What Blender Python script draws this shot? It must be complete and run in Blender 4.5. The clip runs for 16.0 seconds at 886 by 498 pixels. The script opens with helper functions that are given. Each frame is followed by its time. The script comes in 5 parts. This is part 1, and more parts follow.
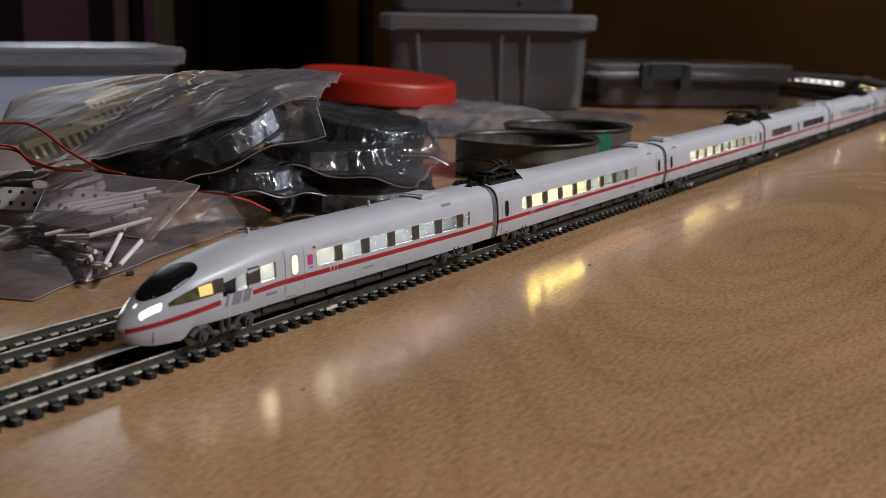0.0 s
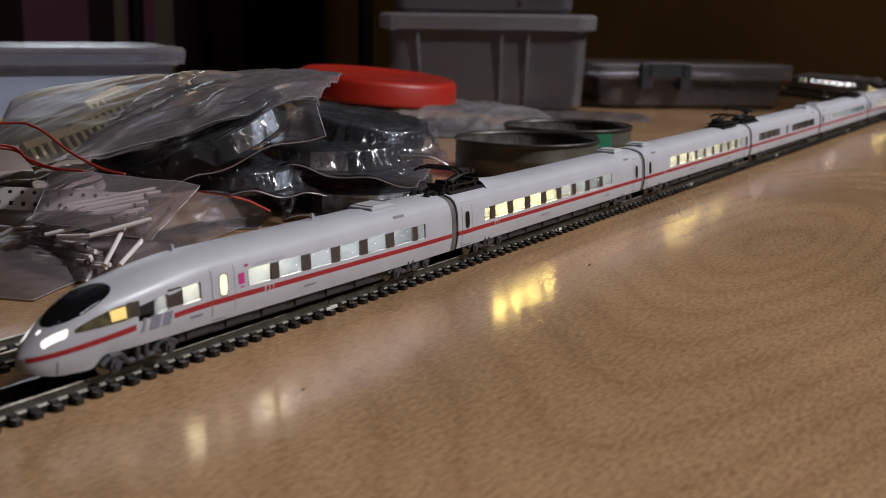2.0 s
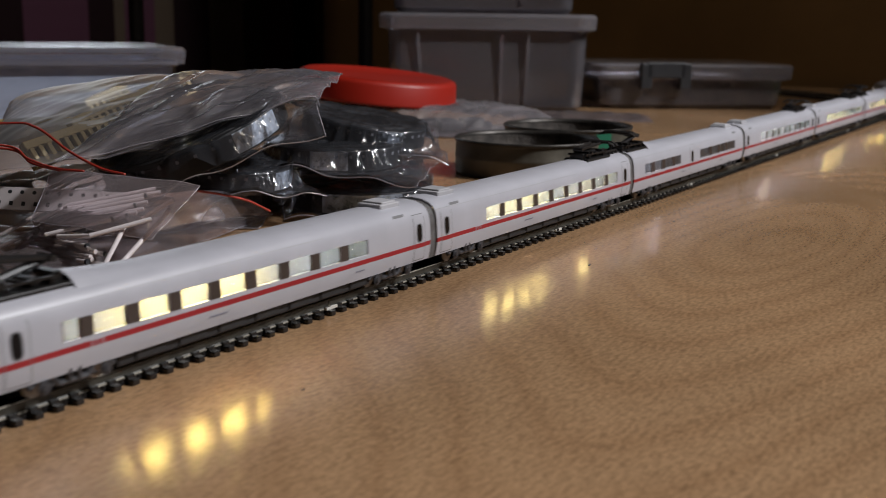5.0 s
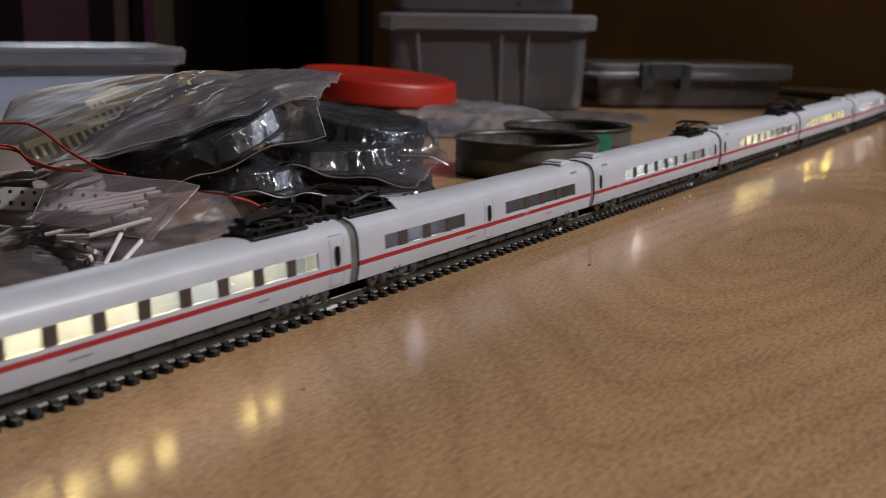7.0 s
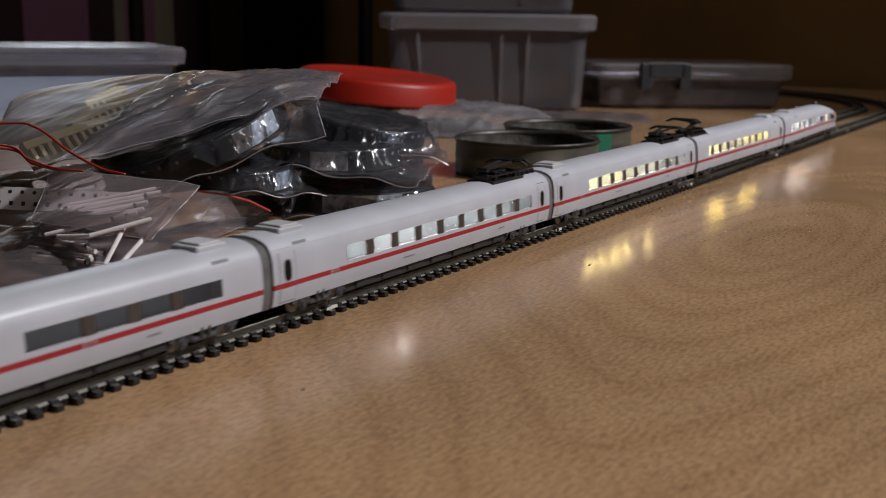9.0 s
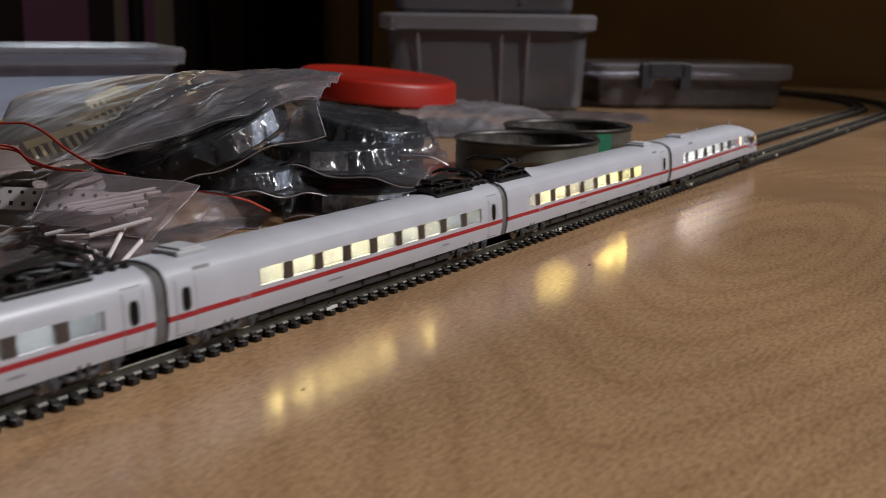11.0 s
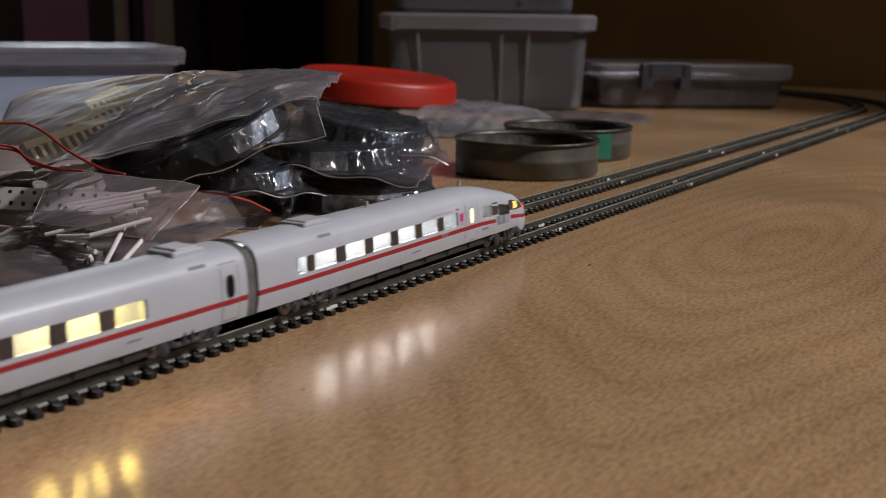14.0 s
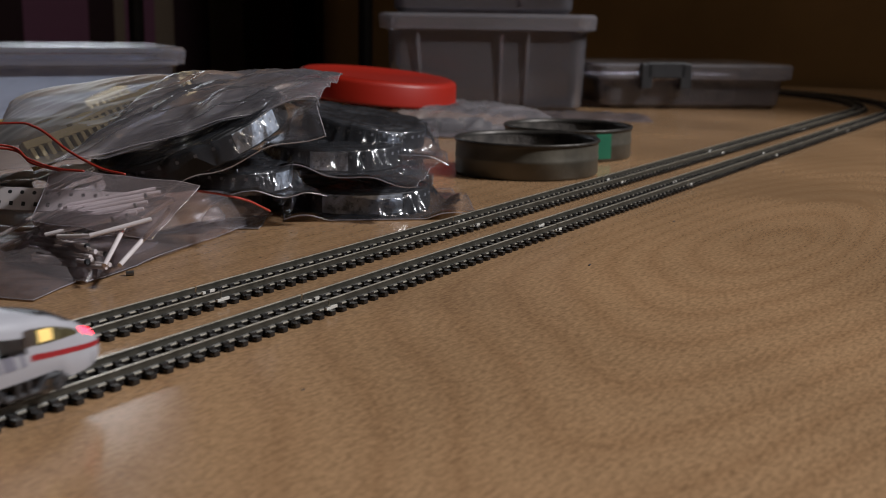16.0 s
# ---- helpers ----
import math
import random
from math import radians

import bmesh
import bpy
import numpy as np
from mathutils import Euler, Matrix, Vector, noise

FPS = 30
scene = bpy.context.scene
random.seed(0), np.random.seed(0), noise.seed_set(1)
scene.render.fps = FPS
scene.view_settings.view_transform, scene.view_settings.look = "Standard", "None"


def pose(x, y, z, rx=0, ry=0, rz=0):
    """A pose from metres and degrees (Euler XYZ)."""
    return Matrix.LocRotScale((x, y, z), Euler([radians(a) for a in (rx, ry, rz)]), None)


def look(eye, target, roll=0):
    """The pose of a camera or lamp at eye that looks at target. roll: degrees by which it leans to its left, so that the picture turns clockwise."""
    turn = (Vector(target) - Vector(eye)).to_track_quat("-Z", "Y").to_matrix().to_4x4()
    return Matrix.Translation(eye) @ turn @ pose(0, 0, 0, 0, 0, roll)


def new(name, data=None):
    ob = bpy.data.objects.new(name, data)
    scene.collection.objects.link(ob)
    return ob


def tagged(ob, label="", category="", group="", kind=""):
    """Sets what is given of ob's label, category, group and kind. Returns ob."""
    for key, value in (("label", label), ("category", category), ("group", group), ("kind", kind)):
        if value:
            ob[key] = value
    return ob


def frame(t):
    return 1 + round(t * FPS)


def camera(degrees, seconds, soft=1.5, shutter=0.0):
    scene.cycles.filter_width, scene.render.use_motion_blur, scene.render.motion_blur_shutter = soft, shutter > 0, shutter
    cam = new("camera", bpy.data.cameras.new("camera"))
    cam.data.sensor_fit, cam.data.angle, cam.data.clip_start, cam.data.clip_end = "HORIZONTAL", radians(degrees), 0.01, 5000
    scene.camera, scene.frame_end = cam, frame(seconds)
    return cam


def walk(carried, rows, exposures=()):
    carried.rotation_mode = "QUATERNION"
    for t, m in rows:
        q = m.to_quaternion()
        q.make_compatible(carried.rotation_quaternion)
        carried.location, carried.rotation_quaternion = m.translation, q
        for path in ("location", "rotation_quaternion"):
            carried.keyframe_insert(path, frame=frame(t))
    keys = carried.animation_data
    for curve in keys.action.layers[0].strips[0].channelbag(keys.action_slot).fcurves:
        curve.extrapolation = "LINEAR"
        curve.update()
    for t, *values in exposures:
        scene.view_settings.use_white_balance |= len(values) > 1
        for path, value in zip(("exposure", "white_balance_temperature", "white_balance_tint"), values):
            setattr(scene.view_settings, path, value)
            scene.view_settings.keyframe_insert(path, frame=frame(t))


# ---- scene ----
EYE = Vector((0.0, -0.184674, 0.077531))
YAW, PITCH = 0.549231, -0.203398
AIM = EYE + Vector((math.cos(PITCH) * math.cos(YAW), math.cos(PITCH) * math.sin(YAW), math.sin(PITCH)))
cam = camera(43.36, 16.0, soft=0.7, shutter=0.4)
cam.data.dof.use_dof = True
cam.data.dof.focus_distance = 0.345
cam.data.dof.aperture_fstop = 28.0
walk(cam, [(0.0, look(EYE, AIM, 0.841)), (16.0, look(EYE, AIM, 0.841))])

# ---- light ----
world = bpy.data.worlds.new("room_air")
scene.world = world
world.use_nodes = True
world.node_tree.nodes["Background"].inputs[0].default_value = (0.75, 0.72, 0.85, 1)
world.node_tree.nodes["Background"].inputs[1].default_value = 0.05


def spot_lamp(name, eye, target, cone, radius, watts, colour, blend=0.6):
    lamp = bpy.data.lights.new(name, "SPOT")
    lamp.energy, lamp.color, lamp.spot_size, lamp.spot_blend, lamp.shadow_soft_size = watts, colour, radians(cone), blend, radius
    ob = new(name, lamp)
    ob.matrix_world = look(eye, target)
    return ob


# two shaded lamps over the table, out of the shot
spot_lamp("table_lamp_front", (0.84, -0.95, 1.02), (0.41, -0.02, 0), 52, 0.06, 83.0, (0.962, 0.965, 1.0), 0.3)
spot_lamp("table_lamp_back", (0.78, 0.74, 0.25), (0.28, 0.10, 0), 100, 0.09, 0.90, (0.84, 0.91, 1.0))
# unseen fill lamp, added to brighten the walls behind the table
lamp = bpy.data.lights.new("ceiling_lamp", "AREA")
lamp.shape, lamp.size, lamp.energy, lamp.color = "DISK", 0.35, 7.0, (1.0, 0.9, 0.82)
new("ceiling_lamp", lamp).matrix_world = look((0.6, -0.9, 1.72), (0.6, -0.6, 0))
scene.view_settings.exposure = 0.0

# ---- materials ----


def material(name, colour, rough=0.5, metal=0.0, spec=0.5, vary=0.12, scale=60.0, bump=0.0, bump_scale=400.0, coat=0.0):
    """A principled surface with blotches at one scale, grain at another and a fine relief."""
    m = bpy.data.materials.new(name)
    m.use_nodes = True
    nt = m.node_tree
    b = nt.nodes["Principled BSDF"]
    b.inputs["Metallic"].default_value = metal
    b.inputs["Specular IOR Level"].default_value = spec
    b.inputs["Coat Weight"].default_value = coat
    geo = nt.nodes.new("ShaderNodeTexCoord")
    n1 = nt.nodes.new("ShaderNodeTexNoise")
    n1.inputs["Scale"].default_value, n1.inputs["Detail"].default_value = scale, 6
    nt.links.new(geo.outputs["Object"], n1.inputs["Vector"])
    ramp = nt.nodes.new("ShaderNodeMapRange")
    ramp.inputs[1].default_value, ramp.inputs[2].default_value = 0.3, 0.7
    ramp.inputs[3].default_value, ramp.inputs[4].default_value = 1 - vary, 1 + vary
    nt.links.new(n1.outputs["Fac"], ramp.inputs[0])
    mul = nt.nodes.new("ShaderNodeVectorMath")
    mul.operation = "SCALE"
    mul.inputs[0].default_value = colour[:3]
    nt.links.new(ramp.outputs[0], mul.inputs["Scale"])
    nt.links.new(mul.outputs[0], b.inputs["Base Color"])
    r2 = nt.nodes.new("ShaderNodeMapRange")
    r2.inputs[3].default_value, r2.inputs[4].default_value = max(0.02, rough * 0.8), min(1, rough * 1.2)
    nt.links.new(n1.outputs["Fac"], r2.inputs[0])
    nt.links.new(r2.outputs[0], b.inputs["Roughness"])
    if bump:
        n2 = nt.nodes.new("ShaderNodeTexNoise")
        n2.inputs["Scale"].default_value, n2.inputs["Detail"].default_value = bump_scale, 4
        nt.links.new(geo.outputs["Object"], n2.inputs["Vector"])
        bp = nt.nodes.new("ShaderNodeBump")
        bp.inputs["Strength"].default_value, bp.inputs["Distance"].default_value = bump, 0.001
        nt.links.new(n2.outputs["Fac"], bp.inputs["Height"])
        nt.links.new(bp.outputs[0], b.inputs["Normal"])
    return m


def glow(name, colour, strength):
    m = bpy.data.materials.new(name)
    m.use_nodes = True
    b = m.node_tree.nodes["Principled BSDF"]
    b.inputs["Base Color"].default_value = (*colour, 1)
    b.inputs["Emission Color"].default_value = (*colour, 1)
    b.inputs["Emission Strength"].default_value = strength
    return m


def film_material(name, clear, tint, rough=0.12, milk=0.3, bump=0.4, scale=90.0, veil=(0.74, 0.71, 0.77)):
    """Thin plastic: lets most light straight through, with a milky share and a sheen broken by creases."""
    m = bpy.data.materials.new(name)
    m.use_nodes = True
    nt = m.node_tree
    nt.nodes.remove(nt.nodes["Principled BSDF"])
    out = nt.nodes["Material Output"]
    tr = nt.nodes.new("ShaderNodeBsdfTransparent")
    tr.inputs[0].default_value = (*tint, 1)
    gl = nt.nodes.new("ShaderNodeBsdfGlossy")
    gl.inputs["Roughness"].default_value = rough
    gl.inputs["Color"].default_value = (1, 1, 1, 1)
    di = nt.nodes.new("ShaderNodeBsdfDiffuse")
    di.inputs[0].default_value = (*veil, 1)
    tl = nt.nodes.new("ShaderNodeBsdfTranslucent")
    tl.inputs[0].default_value = (*veil, 1)
    mk = nt.nodes.new("ShaderNodeMixShader")
    mk.inputs[0].default_value = 0.4
    nt.links.new(di.outputs[0], mk.inputs[1])
    nt.links.new(tl.outputs[0], mk.inputs[2])
    a = nt.nodes.new("ShaderNodeMixShader")
    co = nt.nodes.new("ShaderNodeTexCoord")
    no = nt.nodes.new("ShaderNodeTexNoise")
    no.inputs["Scale"].default_value, no.inputs["Detail"].default_value = scale, 5
    no.inputs["Distortion"].default_value = 1.5
    mp = nt.nodes.new("ShaderNodeMapping")
    mp.inputs["Rotation"].default_value, mp.inputs["Scale"].default_value = (0.3, 0.4, 0.6), (0.35, 1.6, 1.0)
    nt.links.new(co.outputs["Object"], mp.inputs[0])
    nt.links.new(mp.outputs[0], no.inputs["Vector"])
    mr = nt.nodes.new("ShaderNodeMapRange")
    mr.inputs[1].default_value, mr.inputs[2].default_value = 0.3, 0.75
    mr.inputs[3].default_value, mr.inputs[4].default_value = milk * 0.75, milk * 1.25
    nt.links.new(no.outputs["Fac"], mr.inputs[0])
    nt.links.new(mr.outputs[0], a.inputs[0])
    nt.links.new(tr.outputs[0], a.inputs[1])
    nt.links.new(mk.outputs[0], a.inputs[2])
    fr = nt.nodes.new("ShaderNodeFresnel")
    fr.inputs["IOR"].default_value = 1.45
    bp = nt.nodes.new("ShaderNodeBump")
    bp.inputs["Strength"].default_value, bp.inputs["Distance"].default_value = bump, 0.0012
    nt.links.new(no.outputs["Fac"], bp.inputs["Height"])
    nt.links.new(bp.outputs[0], gl.inputs["Normal"])
    nt.links.new(bp.outputs[0], fr.inputs["Normal"])
    c = nt.nodes.new("ShaderNodeMixShader")
    nt.links.new(fr.outputs[0], c.inputs[0])
    nt.links.new(a.outputs[0], c.inputs[1])
    nt.links.new(gl.outputs[0], c.inputs[2])
    nt.links.new(c.outputs[0], out.inputs[0])
    return m


def beech():
    """Varnished beech veneer: broad cathedral figure, fine short pores, a satin coat."""
    m = bpy.data.materials.new("beech_veneer")
    m.use_nodes = True
    nt = m.node_tree
    b = nt.nodes["Principled BSDF"]
    co = nt.nodes.new("ShaderNodeTexCoord")
    # nested arches of the figure: long ovals about the heart of the board, wandering
    mp = nt.nodes.new("ShaderNodeMapping")
    mp.inputs["Location"].default_value = (-0.40 * 2.6, 0.085 * 8.0, 0.0)
    mp.inputs["Scale"].default_value = (2.6, 8.0, 0.0)
    nt.links.new(co.outputs["Object"], mp.inputs[0])
    far = nt.nodes.new("ShaderNodeVectorMath")
    far.operation = "LENGTH"
    nt.links.new(mp.outputs[0], far.inputs[0])
    fig = nt.nodes.new("ShaderNodeTexNoise")
    fig.inputs["Scale"].default_value, fig.inputs["Detail"].default_value, fig.inputs["Distortion"].default_value = 1.3, 0.6, 0.4
    nt.links.new(mp.outputs[0], fig.inputs["Vector"])
    wander = nt.nodes.new("ShaderNodeMath")
    wander.operation = "MULTIPLY_ADD"
    wander.inputs[1].default_value = 0.55
    nt.links.new(fig.outputs["Fac"], wander.inputs[0])
    nt.links.new(far.outputs["Value"], wander.inputs[2])
    rings = nt.nodes.new("ShaderNodeMath")
    rings.operation = "MULTIPLY"
    rings.inputs[1].default_value = 24.0
    nt.links.new(wander.outputs[0], rings.inputs[0])
    saw = nt.nodes.new("ShaderNodeMath")
    saw.operation = "PINGPONG"
    saw.inputs[1].default_value = 1.0
    nt.links.new(rings.outputs[0], saw.inputs[0])
    mp2 = nt.nodes.new("ShaderNodeMapping")
    mp2.inputs["Rotation"].default_value = (0, 0, radians(-4))
    mp2.inputs["Scale"].default_value = (300.0, 950.0, 1.0)
    nt.links.new(co.outputs["Object"], mp2.inputs[0])
    pore = nt.nodes.new("ShaderNodeTexNoise")
    pore.inputs["Scale"].default_value, pore.inputs["Detail"].default_value = 1.0, 3
    nt.links.new(mp2.outputs[0], pore.inputs["Vector"])
    col = nt.nodes.new("ShaderNodeValToRGB")
    col.color_ramp.elements[0].color, col.color_ramp.elements[0].position = (0.306, 0.181, 0.094, 1), 0.0
    col.color_ramp.elements[1].color, col.color_ramp.elements[1].position = (0.334, 0.201, 0.106, 1), 0.35
    e = col.color_ramp.elements.new(0.9)
    e.color = (0.350, 0.214, 0.114, 1)
    nt.links.new(saw.outputs[0], col.inputs[0])
    pr = nt.nodes.new("ShaderNodeMapRange")
    pr.inputs[1].default_value, pr.inputs[2].default_value = 0.35, 0.6
    pr.inputs[3].default_value, pr.inputs[4].default_value = 0.80, 1.09
    nt.links.new(pore.outputs["Fac"], pr.inputs[0])
    mul = nt.nodes.new("ShaderNodeVectorMath")
    mul.operation = "SCALE"
    nt.links.new(col.outputs[0], mul.inputs[0])
    nt.links.new(pr.outputs[0], mul.inputs["Scale"])
    cloud = nt.nodes.new("ShaderNodeTexNoise")
    cloud.inputs["Scale"].default_value, cloud.inputs["Detail"].default_value = 9.0, 3
    nt.links.new(co.outputs["Object"], cloud.inputs["Vector"])
    fleck = nt.nodes.new("ShaderNodeTexNoise")
    fleck.inputs["Scale"].default_value, fleck.inputs["Detail"].default_value = 750.0, 2
    nt.links.new(co.outputs["Object"], fleck.inputs["Vector"])
    both = nt.nodes.new("ShaderNodeMath")
    both.operation = "ADD"
    nt.links.new(cloud.outputs["Fac"], both.inputs[0])
    nt.links.new(fleck.outputs["Fac"], both.inputs[1])
    tone = nt.nodes.new("ShaderNodeMapRange")
    tone.inputs[1].default_value, tone.inputs[2].default_value = 0.75, 1.25
    tone.inputs[3].default_value, tone.inputs[4].default_value = 0.82, 1.19
    nt.links.new(both.outputs[0], tone.inputs[0])
    mul2 = nt.nodes.new("ShaderNodeVectorMath")
    mul2.operation = "SCALE"
    nt.links.new(mul.outputs[0], mul2.inputs[0])
    nt.links.new(tone.outputs[0], mul2.inputs["Scale"])
    nt.links.new(mul2.outputs[0], b.inputs["Base Color"])
    sm = nt.nodes.new("ShaderNodeTexNoise")
    sm.inputs["Scale"].default_value, sm.inputs["Detail"].default_value = 14.0, 5
    nt.links.new(co.outputs["Object"], sm.inputs["Vector"])
    rr = nt.nodes.new("ShaderNodeMapRange")
    rr.inputs[1].default_value, rr.inputs[2].default_value = 0.3, 0.7
    rr.inputs[3].default_value, rr.inputs[4].default_value = 0.14, 0.24
    nt.links.new(sm.outputs["Fac"], rr.inputs[0])
    nt.links.new(rr.outputs[0], b.inputs["Roughness"])
    bp = nt.nodes.new("ShaderNodeBump")
    bp.inputs["Strength"].default_value, bp.inputs["Distance"].default_value = 0.16, 0.0003
    nt.links.new(pore.outputs["Fac"], bp.inputs["Height"])
    nt.links.new(bp.outputs[0], b.inputs["Normal"])
    return m


M_TABLE = beech()
M_RAIL = material("nickel_silver_rail", (0.60, 0.55, 0.46), 0.30, 0.62, vary=0.25, scale=300)
M_RAILSIDE = material("dark_rail_web", (0.05, 0.046, 0.036), 0.45, 0.1, vary=0.3, scale=300)


def sheen_tops(m, sheen_tone, amount=0.9):
    """Paints a pale sheen into the colour of a material's upward faces, in patches."""
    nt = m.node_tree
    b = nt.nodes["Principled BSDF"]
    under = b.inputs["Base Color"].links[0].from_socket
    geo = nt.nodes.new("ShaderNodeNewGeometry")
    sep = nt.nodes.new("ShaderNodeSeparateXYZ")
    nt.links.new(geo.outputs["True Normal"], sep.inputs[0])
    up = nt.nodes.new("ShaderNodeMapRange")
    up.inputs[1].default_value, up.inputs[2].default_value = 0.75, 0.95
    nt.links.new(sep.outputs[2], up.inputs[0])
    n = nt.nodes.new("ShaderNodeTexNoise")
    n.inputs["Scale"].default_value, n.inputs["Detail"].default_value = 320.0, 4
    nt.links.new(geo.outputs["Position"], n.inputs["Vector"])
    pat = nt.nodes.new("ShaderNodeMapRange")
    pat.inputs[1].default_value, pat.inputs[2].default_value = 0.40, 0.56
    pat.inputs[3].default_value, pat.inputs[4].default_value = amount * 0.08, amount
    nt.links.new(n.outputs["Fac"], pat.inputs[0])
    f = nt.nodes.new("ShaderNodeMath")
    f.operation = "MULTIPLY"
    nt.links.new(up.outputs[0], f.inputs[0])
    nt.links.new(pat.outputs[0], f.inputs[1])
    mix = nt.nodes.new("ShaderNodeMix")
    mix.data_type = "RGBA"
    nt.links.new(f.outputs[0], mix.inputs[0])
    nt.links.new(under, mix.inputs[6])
    mix.inputs[7].default_value = (*sheen_tone, 1)
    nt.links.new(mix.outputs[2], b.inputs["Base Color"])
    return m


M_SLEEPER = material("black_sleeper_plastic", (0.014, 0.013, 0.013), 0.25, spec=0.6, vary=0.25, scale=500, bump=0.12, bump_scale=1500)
# sleeper tops coloured paler in place of the plastic's sheen
sheen_tops(M_SLEEPER, (0.60, 0.59, 0.56), 0.14)
M_BODY = material("light_grey_train_paint", (0.42, 0.422, 0.462), 0.38, vary=0.05, scale=90)
M_RED = material("traffic_red_stripe", (0.31, 0.014, 0.020), 0.4, vary=0.06)
M_DARK = material("dark_grey_underframe", (0.022, 0.022, 0.024), 0.6, vary=0.2, scale=300)
M_BOGIE = material("grey_bogie_plastic", (0.045, 0.045, 0.05), 0.42, vary=0.25, scale=300)
M_BELLOWS = material("grey_bellows", (0.13, 0.125, 0.125), 0.6, vary=0.15, scale=300)
M_BLACK = material("black_gloss", (0.006, 0.006, 0.007), 0.25, spec=0.3, vary=0.1)
M_PANTO = material("black_pantograph", (0.012, 0.011, 0.011), 0.4, vary=0.2)
M_WHEEL = material("dark_wheel_metal", (0.2, 0.19, 0.18), 0.35, 0.9, vary=0.2)
M_LINE = material("panel_gap_grey", (0.16, 0.16, 0.165), 0.6, vary=0.05)
M_LOGO = material("grey_lettering", (0.20, 0.20, 0.25), 0.45, vary=0.05)
M_PINK = material("magenta_print", (0.5, 0.03, 0.2), 0.5, vary=0.05)
M_CABGLASS = material("olive_cab_glass", (0.085, 0.075, 0.04), 0.15, vary=0.5, scale=400)
M_SEAT = material("pale_interior", (0.32, 0.35, 0.38), 0.6, vary=0.08)
M_PILLAR = material("brown_pillar", (0.05, 0.035, 0.028), 0.5, vary=0.15)
M_PANE = film_material("train_window", 0.9, (0.97, 0.97, 0.95), rough=0.05, milk=0.04, bump=0.0)
M_HATCH = material("roof_hatch_grey", (0.40, 0.40, 0.42), 0.5, vary=0.08)
M_HEAD = glow("headlight_glow", (1.0, 0.97, 0.92), 1.0)
M_TAIL = glow("taillight_glow", (1.0, 0.05, 0.09), 4.0)

# ---- builders ----


def part(name, bm, mats, parent=None, label="", smooth=False):
    me = bpy.data.meshes.new(name)
    bm.normal_update()
    bm.to_mesh(me)
    bm.free()
    for m in mats if isinstance(mats, (list, tuple)) else [mats]:
        me.materials.append(m)
    if smooth:
        me.polygons.foreach_set("use_smooth", [True] * len(me.polygons))
    ob = new(name, me)
    if parent:
        ob.parent = parent
    if label:
        ob["label"] = label
    return ob


def share(name, me, parent, m):
    ob = new(name, me)
    ob.parent = parent
    ob.matrix_basis = m
    return ob


def holder(name, label, category, group="", kind=""):
    return tagged(new(name), label, category, group, kind)


def box(bm, x0, x1, y0, y1, z0, z1, bevel=0.0, m=None, mat=0):
    r = bmesh.ops.create_cube(bm, size=1.0)
    s = Matrix.Translation(((x0 + x1) / 2, (y0 + y1) / 2, (z0 + z1) / 2)) @ Matrix.Diagonal((x1 - x0, y1 - y0, z1 - z0, 1))
    bmesh.ops.transform(bm, matrix=s, verts=r["verts"])
    vs = r["verts"]
    if bevel:
        es = {e for v in vs for e in v.link_edges}
        g = bmesh.ops.bevel(bm, geom=list(es), offset=bevel, segments=2, profile=0.5, affect="EDGES")
        vs = list({v for f in g["faces"] for v in f.verts} | {v for v in vs if v.is_valid})
    for f in {f for v in vs for f in v.link_faces}:
        f.material_index = mat
    if m:
        bmesh.ops.transform(bm, matrix=m, verts=vs)
    return vs


def rod(bm, a, b, r, n=8, r2=None, mat=0):
    a, b = Vector(a), Vector(b)
    g = bmesh.ops.create_cone(bm, cap_ends=True, segments=n, radius1=r, radius2=r if r2 is None else r2, depth=(b - a).length)
    m = Matrix.Translation((a + b) / 2) @ (b - a).to_track_quat("Z", "Y").to_matrix().to_4x4()
    bmesh.ops.transform(bm, matrix=m, verts=g["verts"])
    for f in {f for v in g["verts"] for f in v.link_faces}:
        f.material_index = mat
    return g["verts"]


def lathe(bm, prof, n=64, m=None, mat=0):
    """Turns a list of (radius, height) about the z axis."""
    rings = []
    for r, z in prof:
        rings.append([bm.verts.new((r * math.cos(2 * math.pi * i / n), r * math.sin(2 * math.pi * i / n), z)) for i in range(n)])
    for a, b in zip(rings, rings[1:]):
        for i in range(n):
            bm.faces.new((a[i], a[(i + 1) % n], b[(i + 1) % n], b[i])).material_index = mat
    vs = [v for r in rings for v in r]
    if m:
        bmesh.ops.transform(bm, matrix=m, verts=vs)
    return rings


def tube(bm, pts, r, n=6):
    """A thin wire along points."""
    pts = [Vector(p) for p in pts]
    rings = []
    for i, p in enumerate(pts):
        d = (pts[min(i + 1, len(pts) - 1)] - pts[max(i - 1, 0)]).normalized()
        u = d.cross(Vector((0, 0, 1)))
        u = u.normalized() if u.length > 1e-6 else Vector((1, 0, 0))
        w = d.cross(u)
        rings.append([bm.verts.new(p + r * (math.cos(2 * math.pi * k / n) * u + math.sin(2 * math.pi * k / n) * w)) for k in range(n)])
    for a, b in zip(rings, rings[1:]):
        for k in range(n):
            bm.faces.new((a[k], a[(k + 1) % n], b[(k + 1) % n], b[k]))
    bm.faces.new(rings[0][::-1])
    bm.faces.new(rings[-1])


